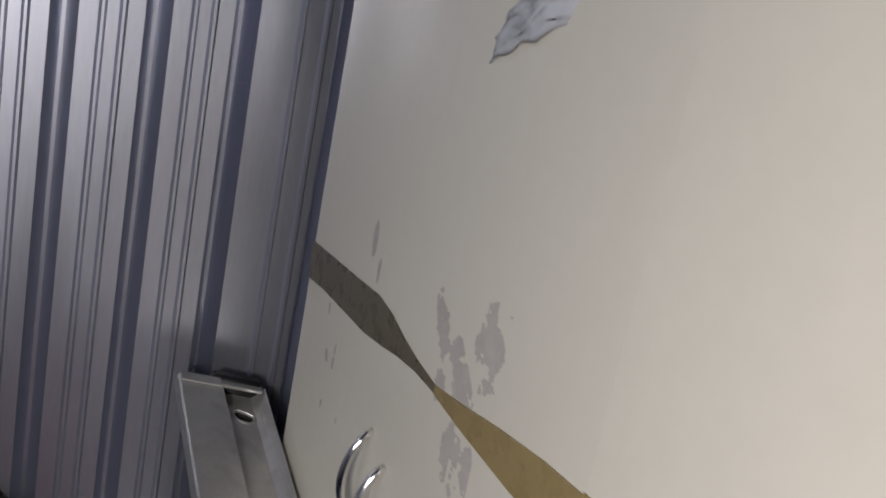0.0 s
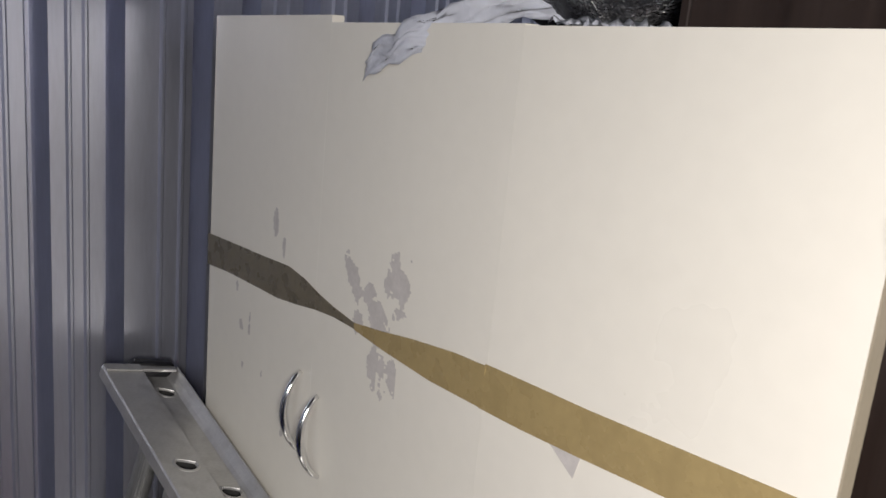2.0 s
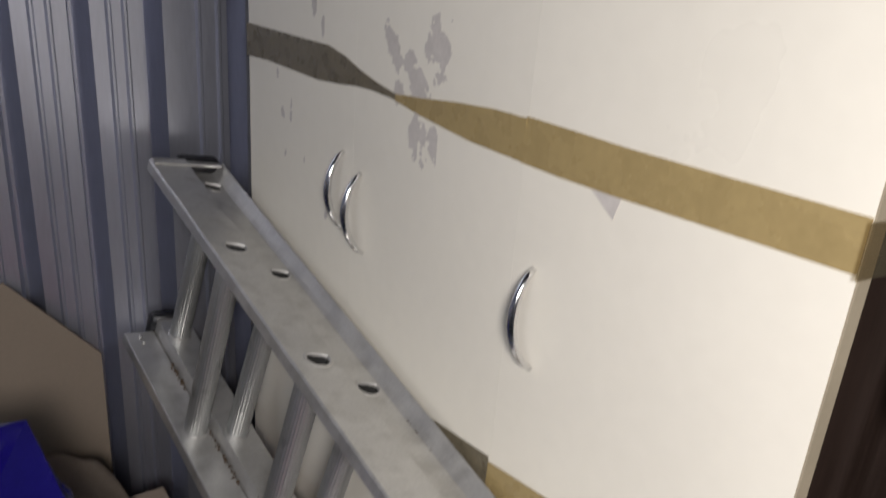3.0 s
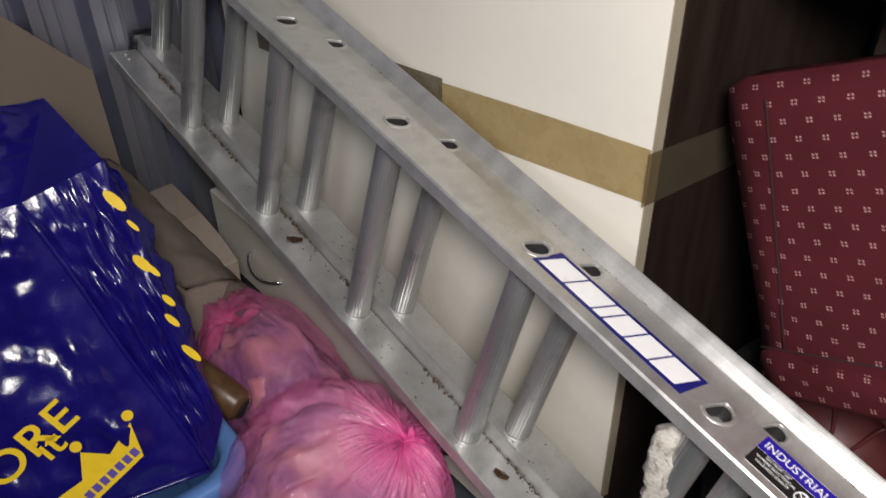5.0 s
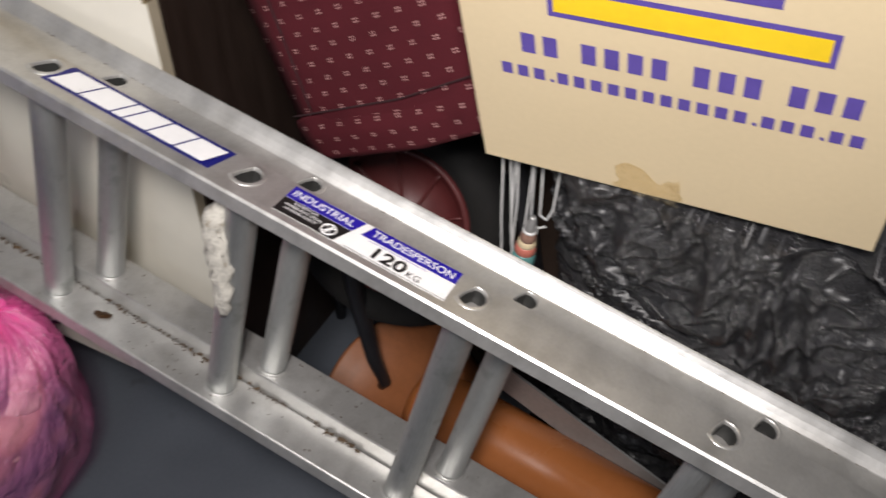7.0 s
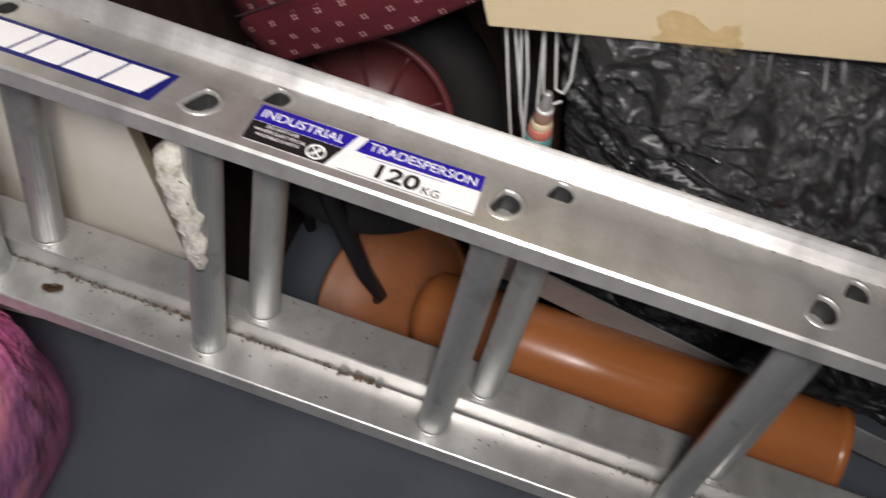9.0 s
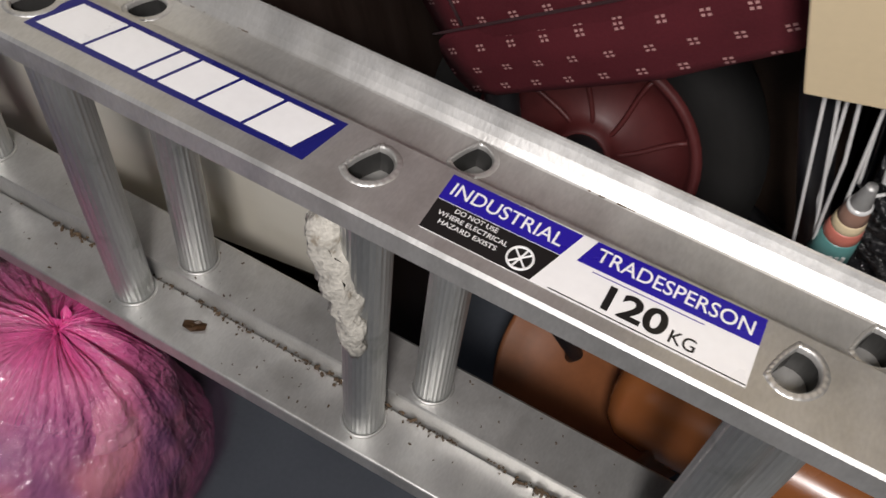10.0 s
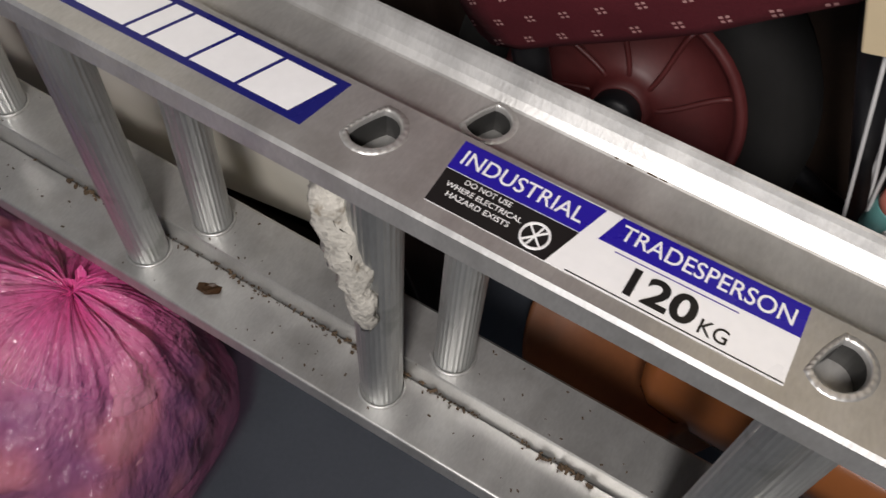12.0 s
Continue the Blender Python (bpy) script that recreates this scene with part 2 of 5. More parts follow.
def cloth_material():
    m = material("maroon cloth", (0.062, 0.009, 0.013), 0.85, 0, 0.2, 14, 500, 0.15, spec=0.15)
    nt = m.node_tree
    b = nt.nodes["Principled BSDF"]
    co = nt.nodes["Texture Coordinate"]
    sep = nt.nodes.new("ShaderNodeSeparateXYZ")
    nt.links.new(co.outputs["Object"], sep.inputs[0])

    def op(kind, a, bb=None, c=None):
        n = nt.nodes.new("ShaderNodeMath")
        n.operation = kind
        for k, v in enumerate((a, bb, c)):
            if v is None:
                continue
            if isinstance(v, (int, float)):
                n.inputs[k].default_value = v
            else:
                nt.links.new(v, n.inputs[k])
        return n.outputs[0]

    p = 0.034
    u, v = op("DIVIDE", sep.outputs["X"], p), op("DIVIDE", sep.outputs["Z"], p * 0.6)
    row = op("FLOOR", v)
    u2 = op("ADD", u, op("MULTIPLY", op("MODULO", op("ABSOLUTE", row), 2.0), 0.5))
    fu = op("ABSOLUTE", op("SUBTRACT", op("FRACT", u2), 0.5))
    fv = op("ABSOLUTE", op("SUBTRACT", op("FRACT", v), 0.5))
    # four short petals round a point
    du = op("ABSOLUTE", op("SUBTRACT", fu, 0.07))
    dv = op("ABSOLUTE", op("SUBTRACT", fv, 0.09))
    dot = op("MULTIPLY", op("LESS_THAN", du, 0.042), op("LESS_THAN", dv, 0.05))
    mix = nt.nodes.new("ShaderNodeMix")
    mix.data_type = "RGBA"
    mix.inputs["B"].default_value = (0.42, 0.24, 0.23, 1)
    old = b.inputs["Base Color"].links[0].from_socket
    nt.links.new(op("MULTIPLY", dot, 0.8), mix.inputs["Factor"])
    nt.links.new(old, mix.inputs["A"])
    nt.links.new(mix.outputs["Result"], b.inputs["Base Color"])
    return m


CLOTH = cloth_material()
# Seam tubes get a near-black maroon so that they read as shaded grooves.
SEAM = material("seam recess maroon", (0.022, 0.004, 0.006), 0.9, 0, 0.3, 40, 300, 0.2)


# ---- helpers of this place ----
def part(name, bm, mat, parent=None, label="", smooth=False):
    me = bpy.data.meshes.new(name)
    bm.normal_update()
    bm.to_mesh(me)
    bm.free()
    me.materials.append(mat)
    if smooth:
        for p in me.polygons:
            p.use_smooth = True
    ob = new(name, me)
    if parent:
        ob.parent = parent
    if label:
        ob["label"] = label
    return ob


def thing(name, m, label, category, group="", kind=""):
    ob = new(name)
    ob.matrix_world = m
    return tagged(ob, label, category, group, kind)


def box_bm(x0, y0, z0, x1, y1, z1, bevel=0.0, seg=2):
    bm = bmesh.new()
    bmesh.ops.create_cube(bm, size=1, matrix=Matrix.Translation(((x0 + x1) / 2, (y0 + y1) / 2, (z0 + z1) / 2)) @ Matrix.Diagonal((x1 - x0, y1 - y0, z1 - z0, 1)))
    if bevel:
        bmesh.ops.bevel(bm, geom=bm.edges[:], offset=bevel, segments=seg, affect="EDGES", profile=0.5)
    return bm


def prism_bm(profile, a, b, axis="x", closed=True, rings=None):
    """A profile of pairs swept along one axis from a to b."""
    bm = bmesh.new()
    stops = rings or [a, b]
    loops = []
    for s in stops:
        ring = []
        for p, q in profile:
            co = (s, p, q) if axis == "x" else (p, s, q) if axis == "y" else (p, q, s)
            ring.append(bm.verts.new(co))
        loops.append(ring)
    n = len(profile)
    for r0, r1 in zip(loops, loops[1:]):
        for k in range(n if closed else n - 1):
            bm.faces.new((r0[k], r0[(k + 1) % n], r1[(k + 1) % n], r1[k]))
    if closed:
        bm.faces.new(loops[0][::-1])
        bm.faces.new(loops[-1])
    bmesh.ops.recalc_face_normals(bm, faces=bm.faces[:])
    return bm


def rounded(y0, z0, y1, z1, r, n=4):
    """A rectangle with round corners, as a profile."""
    out = []
    for cx, cy, a0 in ((y1 - r, z1 - r, 0), (y0 + r, z1 - r, 90), (y0 + r, z0 + r, 180), (y1 - r, z0 + r, 270)):
        for k in range(n + 1):
            a = radians(a0 + 90 * k / n)
            out.append((cx + r * math.cos(a), cy + r * math.sin(a)))
    return out


def tube_bm(points, radius, sides=10, caps=True):
    """A round bar along points; radius a number or one for each point."""
    bm = bmesh.new()
    pts = [Vector(p) for p in points]
    rad = radius if isinstance(radius, (list, tuple)) else [radius] * len(pts)
    prev, rings = None, []
    for k, p in enumerate(pts):
        d = (pts[min(k + 1, len(pts) - 1)] - pts[max(k - 1, 0)]).normalized()
        if prev is None:
            prev = d.orthogonal().normalized()
        prev = (prev - d * prev.dot(d)).normalized()
        w = d.cross(prev)
        rings.append([bm.verts.new(p + rad[k] * (math.cos(2 * math.pi * i / sides) * prev + math.sin(2 * math.pi * i / sides) * w)) for i in range(sides)])
    for r0, r1 in zip(rings, rings[1:]):
        for i in range(sides):
            bm.faces.new((r0[i], r0[(i + 1) % sides], r1[(i + 1) % sides], r1[i]))
    if caps:
        bm.faces.new(rings[0][::-1])
        bm.faces.new(rings[-1])
    bmesh.ops.recalc_face_normals(bm, faces=bm.faces[:])
    return bm


def grid_bm(nx, ny, fn):
    """A sheet of nx by ny cells; fn(u, v) gives the place."""
    bm = bmesh.new()
    v = [[bm.verts.new(fn(i / nx, j / ny)) for i in range(nx + 1)] for j in range(ny + 1)]
    for j in range(ny):
        for i in range(nx):
            bm.faces.new((v[j][i], v[j][i + 1], v[j + 1][i + 1], v[j + 1][i]))
    return bm


def slab_bm(outline, y0, y1):
    """An outline of (x, z) pairs with depth from y0 to y1."""
    return prism_bm(outline, y0, y1, axis="y")


def text_part(name, words, mat, parent, m, height, width=None, shear=0.0, bold=0.0, align="LEFT"):
    cu = bpy.data.curves.new(name, "FONT")
    cu.body, cu.size, cu.shear, cu.offset, cu.align_x = words, 1.0, shear, bold, align
    tmp = bpy.data.objects.new(name, cu)
    scene.collection.objects.link(tmp)
    dg = bpy.context.evaluated_depsgraph_get()
    me = bpy.data.meshes.new_from_object(tmp.evaluated_get(dg))
    bpy.data.objects.remove(tmp)
    xs = [v.co.x for v in me.vertices]
    ys = [v.co.y for v in me.vertices]
    x0, x1, y0, y1 = min(xs), max(xs), min(ys), max(ys)
    sy = height / (y1 - y0)
    sx = width / (x1 - x0) if width else sy
    for v in me.vertices:
        v.co.x, v.co.y = (v.co.x - x0) * sx, (v.co.y - y0) * sy
    me.materials.clear()
    me.materials.append(mat)
    ob = new(name, me)
    ob.parent = parent
    ob.matrix_basis = m
    return ob


# ---- the storage unit ----
def corrugated_profile(a, b, pitch=0.1312, first=-0.106):
    """Pairs (along, depth) of ribbed steel sheet: flat pans, deep narrow valleys, small swages."""
    out = []
    k0 = int(math.floor((a - first) / pitch)) - 1
    k1 = int(math.ceil((b - first) / pitch)) + 1
    for k in range(k0, k1 + 1):
        c = first + k * pitch
        shift = 0.036 if k == 0 else 0.0
        if k == 1:
            c += 0.034
        out += [(c - 0.0195, 0.0), (c - 0.003, -0.062), (c + 0.003, -0.062), (c + 0.0195, 0.0)]
        for s in (0.052, 0.081):
            e = c + s + shift * (1.3 if s > 0.06 else 1)
            if k == 1:
                continue
            out += [(e - 0.006, 0.0), (e - 0.002, 0.006), (e + 0.002, 0.006), (e + 0.006, 0.0)]
    return [(p, d) for p, d in out if a <= p <= b]


def steel_wall(name, a, b, place, label):
    prof = corrugated_profile(a, b)
    assert len(prof) > 8
    front = [(p, d) for p, d in prof]
    back = [(p, d - 0.002) for p, d in reversed(prof)]
    bm = prism_bm([(d, p) for p, d in front + back], 0.0, 2.75, axis="z")
    ob = part(name, bm, STEEL)
    ob.matrix_world = place
    return tagged(ob, label, "wall", kind="structure")


steel_wall("wall_west", -2.6, 0.72, pose(-0.97, 0, 0), "blue-grey corrugated galvanised steel partition wall")
steel_wall("wall_north", -1.05, 3.39, pose(0, 0.70, 0, 0, 0, -90) @ Matrix.Diagonal((1, -1, 1, 1)), "corrugated steel back wall of the storage unit")
floor = part("floor", box_bm(-1.2, -2.7, -0.1, 3.6, 0.9, 0.0), FLOOR)
tagged(floor, "grey painted concrete floor with scuffs", "floor", kind="structure")
# Ceiling is added out of view; its dark grey keeps bounce and reflections low.
tagged(part("ceiling", box_bm(-1.2, -2.7, 2.76, 3.6, 0.9, 2.86), CEIL), "unseen dark grey ceiling, added to hold down bounce light", "ceiling", kind="structure")
tagged(part("wall_east", box_bm(3.4, -2.7, 0, 3.5, 0.9, 2.76), STEEL), "plain grey steel wall", "wall", kind="structure")
tagged(part("wall_south", box_bm(-1.2, -2.75, 0, 3.6, -2.62, 2.76), STEEL), "plain grey steel wall behind", "wall", kind="structure")

# ---- wardrobe ----
WX0, WX1, WTOP = -0.768, 0.398, 1.795


def ribbon(outline, y, thick=0.0008, proud=0.0):
    bm = slab_bm(outline, y - thick, y)
    for v in bm.verts:
        v.co.y += proud * v.co.x / WX1
    return bm


def residue_bm(mask, y, used, cell=0.003, seed=3.0, level=0.0):
    """A flake of residue: small cells kept where a noise field is high, inside a soft patch."""
    bm = bmesh.new()
    cx, cz, rx, rz = mask
    made = {}
    for i in range(math.floor((cx - rx) / cell), math.ceil((cx + rx) / cell)):
        for j in range(math.floor((cz - rz) / cell), math.ceil((cz + rz) / cell)):
            x, z = i * cell, j * cell
            e = 1 - ((x - cx) / rx) ** 2 - ((z - cz) / rz) ** 2
            if (i, j) not in used and noise.noise((x * 38, seed, z * 30)) + 0.3 * noise.noise((x * 130, seed, z * 130)) + 0.7 * e > 0.32 + level:
                used.add((i, j))
                vs = []
                for a, b in ((i, j), (i + 1, j), (i + 1, j + 1), (i, j + 1)):
                    if (a, b) not in made:
                        made[a, b] = bm.verts.new((a * cell, y, b * cell))
                    vs.append(made[a, b])
                bm.faces.new(vs)
    bmesh.ops.smooth_vert(bm, verts=bm.verts[:], factor=0.5)
    return bm


def wardrobe():
    w = thing("wardrobe", pose(0, 0, 0), "cream three-door wardrobe with dark brown sides, taped shut", "wardrobe")
    part("plinth", box_bm(WX0 + 0.01, 0.004, 0.0, WX1 - 0.01, 0.48, 0.058, 0.002), WOOD, w)
    xs = [WX0, -0.385, 0.0, WX1]
    tops = [WTOP + 0.013, WTOP + 0.003, WTOP + 0.001]
    def racked(bm):
        """The old carcass has sunk a little at one side."""
        for v in bm.verts:
            v.co.z += 0.05 * v.co.x * min(1, max(0, (v.co.z - 0.06) / 0.15))
        return bm

    def ajar(x):
        """The third door hangs a little askew: its hinge side sits deeper."""
        return 0.009 * x / WX1

    for k in range(3):
        bm = racked(box_bm(xs[k] + 0.0001, 0.0, 0.31, xs[k + 1] - 0.0001, 0.019, tops[k]))
        if k == 2:
            for v in bm.verts:
                v.co.y += ajar(v.co.x)
        d = part("door", bm, CREAM, w)
        hx = [xs[1] - 0.027, xs[1] + 0.027, 0.040][k]
        ztop = [1.268, 1.250, 1.264][k]
        pts = []
        for i in range(17):
            t = i / 16
            pts.append((hx + 0.014 * t, -0.002 - 0.03 * math.sin(math.pi * t) ** 0.7, ztop - 0.125 * t))
        rad = [0.0035 + 0.0026 * math.sin(math.pi * i / 16) for i in range(17)]
        part("handle", tube_bm(pts, rad, 12), CHROME, d, "curved chrome bow handle", True)
    part("edge_strip", racked(box_bm(WX1, 0.0095, 0.31, WX1 + 0.002, 0.0275, WTOP - 0.001, 0.0)), EDGE, w, "dull exposed door edge")
    part("body", racked(box_bm(WX0 + 0.004, 0.036, 0.06, WX1 - 0.003, 0.50, WTOP - 0.012, 0.002)), WOOD, w, "dark brown wood carcass")
    # the bottom drawer stands open behind the ladder
    dr = part("drawer", racked(box_bm(WX0 + 0.004, -0.119, 0.245, WX1 - 0.03, -0.101, 0.455, 0.0015)), CREAM, w, "bottom drawer standing a little open")
    part("drawer_side", box_bm(WX0 + 0.02, -0.1, 0.29, WX0 + 0.034, 0.02, 0.44, 0.001), EDGE, dr)
    for hx in (-0.515, 0.1):
        pts = [(hx - 0.07 + 0.14 * i / 16, -0.122 - 0.026 * math.sin(math.pi * i / 16) ** 0.7, 0.335 - 0.012 * math.sin(math.pi * i / 16)) for i in range(17)]
        part("handle", tube_bm(pts, 0.005, 10), CHROME, dr, "curved chrome bow handle", True)
    part("kick_board", box_bm(WX0 + 0.006, 0.0045, 0.062, WX1 - 0.006, 0.022, 0.255, 0.001), WOOD, w)
    part("top_edge", racked(box_bm(-0.384, 0.0012, WTOP - 0.0035, -0.352, 0.0185, WTOP + 0.003, 0.0004, 1)), EDGE, w, "chipped door corner")
    # brown packing tape in two bands
    left = [(-0.775, 1.337), (-0.69, 1.346), (-0.58, 1.352), (-0.50, 1.356), (-0.43, 1.366), (-0.385, 1.374), (-0.33, 1.380), (-0.272, 1.381), (-0.272, 1.389), (-0.33, 1.394), (-0.375, 1.401), (-0.42, 1.411), (-0.47, 1.416), (-0.56, 1.409), (-0.65, 1.403), (-0.775, 1.394)]
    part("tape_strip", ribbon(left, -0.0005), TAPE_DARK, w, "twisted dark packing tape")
    mid = [(-0.274, 1.380), (-0.20, 1.376), (-0.1, 1.374), (-0.001, 1.379), (-0.001, 1.430), (-0.06, 1.425), (-0.14, 1.413), (-0.21, 1.400), (-0.274, 1.390)]
    part("tape_strip", ribbon(mid, -0.0008), TAPE, w)
    fold = [(-0.274, 1.384), (-0.15, 1.396), (-0.06, 1.412), (-0.001, 1.420), (-0.001, 1.430), (-0.06, 1.425), (-0.14, 1.413), (-0.21, 1.400), (-0.274, 1.390)]
    part("tape_fold", ribbon(fold, -0.0017), TAPE, w)
    right = [(-0.006, 1.378), (0.06, 1.381), (0.14, 1.387), (0.25, 1.397), (0.398, 1.410), (0.398, 1.459), (0.27, 1.449), (0.15, 1.440), (0.07, 1.436), (-0.002, 1.432)]
    part("tape_strip", ribbon(right, -0.0007, proud=0.009), TAPE, w)
    low_l = [(-0.62, 0.80), (-0.3, 0.845), (-0.003, 0.895), (-0.003, 0.973), (-0.3, 0.925), (-0.62, 0.88)]
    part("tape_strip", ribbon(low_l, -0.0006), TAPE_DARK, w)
    low_r = [(-0.004, 0.884), (0.2, 0.917), (0.398, 0.952), (0.398, 1.031), (0.2, 1.000), (-0.002, 0.966)]
    part("tape_strip", ribbon(low_r, -0.0007, proud=0.009), TAPE, w)
    for z0, z1, n in ((1.408, 1.458, 0.24), (0.95, 1.03, 0.24)):
        bm = prism_bm([(0.0, z0), (n, z0 - 0.02), (n, z1 - 0.03), (0.0, z1)], 0.4012, 0.4018, axis="x")
        part("side_tape", bm, SIDE_TAPE, w, "clear brown tape wrapped round the side")
    masks = [(-0.296, 1.452, 0.027, 0.032), (-0.185, 1.468, 0.045, 0.045), (-0.245, 1.415, 0.045, 0.04), (-0.195, 1.345, 0.022, 0.05), (-0.228, 1.342, 0.014, 0.036), (-0.205, 1.388, 0.025, 0.02)]
    used = set()
    for mk in masks:
        part("residue", residue_bm(mk, -0.0003, used), STAIN, w, "grey adhesive residue of a peeled sticker")
    specks = [(-0.52, 1.47, 0.010, 0.03), (-0.49, 1.44, 0.006, 0.02), (-0.63, 1.275, 0.016, 0.025), (-0.60, 1.28, 0.007, 0.022), (-0.545, 1.212, 0.009, 0.016), (-0.62, 1.20, 0.008, 0.016), (-0.47, 1.14, 0.006, 0.01), (-0.65, 1.33, 0.006, 0.012)]
    used = set()
    for mk in specks:
        part("scuff", residue_bm(mk, -0.0003, used, 0.002, 8.0, 0.1), STAIN, w, "small grey scuff")
    flake = [(0.105, 1.385), (0.15, 1.392), (0.142, 1.362)]
    part("residue", ribbon(flake, -0.0004, 0.0004, 0.009), STAIN, w)
    return w


wardrobe()


# ---- ladder ----
LADDER = Matrix(((0.9837, -0.0377, 0.176, -0.5637), (0.0016, 0.9797, 0.2007, -0.1199), (-0.18, -0.1971, 0.9637, 1.073), (0, 0, 0, 1)))
LADDER = LADDER.to_quaternion().to_matrix().to_4x4()
LADDER.translation = (-0.5637, -0.1199, 1.073)
STEP = 0.305
X0, X1 = -0.315, 3.58


def d_loop(cx, cy, rx, ry, flat=-0.55, n=32, turn=-20):
    """A rounded D whose flat side looks to minus x, turned a little."""
    out = []
    ca, sa = math.cos(radians(turn)), math.sin(radians(turn))
    for k in range(n):
        a = 2 * math.pi * k / n
        x, y = math.cos(a), math.sin(a)
        if x < flat:
            x = flat - 0.10 * (1 - (y / 0.84) ** 2)
            y *= 1.04
        x, y = rx * x, ry * y
        out.append((cx + x * ca - y * sa, cy + x * sa + y * ca))
    return out


def collar_bm(cx, cy, rx, ry, z, wide=0.0055, high=0.0016):
    """The flared rung end pressed over the stile: a domed ring with small crimps."""
    bm = bmesh.new()
    n = 96
    inner = d_loop(cx, cy, rx, ry, n=n)
    outer = d_loop(cx, cy, rx + wide, ry + wide, n=n)
    rings = []
    for f, h in ((-0.12, -0.003), (0.0, 0.0), (0.14, 0.9), (0.34, 1.0), (0.6, 0.62), (0.85, 0.55), (1.0, 0.0)):
        ring = []
        for k in range(n):
            (x0, y0), (x1, y1) = inner[k], outer[k]
            up = h if f < 0 else high * h
            if 0.3 < f < 0.9:
                up += 0.0011 * max(0.0, math.cos(k * math.pi / 2)) * (1.0 if 30 < k < 66 else 0.45)
            ring.append(bm.verts.new((x0 + (x1 - x0) * f, y0 + (y1 - y0) * f, z + up)))
        rings.append(ring)
    for a, b in zip(rings, rings[1:]):
        for k in range(n):
            bm.faces.new((a[k], a[(k + 1) % n], b[(k + 1) % n], b[k]))
    bmesh.ops.recalc_face_normals(bm, faces=bm.faces[:])
    return bm


def plate_bm(x0, y0, x1, y1, z, loops, deep):
    """A flat strip with holes, whose rims go down by deep."""
    bm = bmesh.new()
    edges = []

    def ring(points):
        vs = [bm.verts.new((x, y, z)) for x, y in points]
        edges.extend(bm.edges.new((vs[i], vs[(i + 1) % len(vs)])) for i in range(len(vs)))
        return vs

    ring([(x0, y0), (x1, y0), (x1, y1), (x0, y1)])
    holes = [ring(lp) for lp in loops]
    bmesh.ops.triangle_fill(bm, use_beauty=True, use_dissolve=False, edges=edges)
    inside = []
    for f in bm.faces:
        c = f.calc_center_median()
        for lp in loops:
            cx, cy = sum(p[0] for p in lp) / len(lp), sum(p[1] for p in lp) / len(lp)
            if abs(c.x - cx) < 0.02 and abs(c.y - cy) < 0.03 and all(any((v.co - h.co).length < 1e-6 for h in hole) for hole in [holes[loops.index(lp)]] for v in f.verts):
                inside.append(f)
                break
    bmesh.ops.delete(bm, geom=inside, context="FACES_ONLY")
    deep = min(deep, 0.003)
    for vs in holes:
        low = [bm.verts.new((v.co.x, v.co.y, z - deep)) for v in vs]
        for i in range(len(vs)):
            bm.faces.new((vs[i], vs[(i + 1) % len(vs)], low[(i + 1) % len(vs)], low[i]))
    for f in bm.faces:
        f.normal_update()
        if abs(f.normal.z) > 0.9 and f.normal.z < 0:
            f.normal_flip()
    return bm


def loop_ring_bm(loop, z, r, rise=0.0, sides=6):
    pts = [(x, y, z + rise) for x, y in loop]
    bm = tube_bm(pts + [pts[0], pts[1]], r, sides, False)
    return bm


def rung_bm(x, y0, z0, y1, z1, r):
    """A hollow D rung with fine flutes on its round side."""
    bm = bmesh.new()
    n = 56
    rings = []
    for y, z in ((y0, z0), (y1, z1)):
        ring = []
        for k in range(n):
            a = 2 * math.pi * k / n
            rr = r * (1.0 + (0.022 if k % 2 else 0.0))
            px, py = rr * math.cos(a), rr * math.sin(a) * 1.04
            if px < -0.62 * r:
                px = -0.62 * r
            ca, sa = math.cos(radians(-20)), math.sin(radians(-20))
            ring.append(bm.verts.new((x + px * ca - py * sa, y + px * sa + py * ca, z)))
        rings.append(ring)
    for k in range(n):
        bm.faces.new((rings[0][k], rings[0][(k + 1) % n], rings[1][(k + 1) % n], rings[1][k]))
    bmesh.ops.recalc_face_normals(bm, faces=bm.faces[:])
    return bm


def socket_bm(x, y, z, dy, rx, ry):
    """The open inside of a rung, closed far down."""
    bm = bmesh.new()
    a = [bm.verts.new((px, py, z)) for px, py in d_loop(x, y, rx, ry)]
    b = [bm.verts.new((px, py + dy, z - 0.16)) for px, py in d_loop(x, y, rx, ry)]
    for k in range(len(a)):
        bm.faces.new((a[k], b[k], b[(k + 1) % len(a)], a[(k + 1) % len(a)]))
    bm.faces.new(b)
    return bm


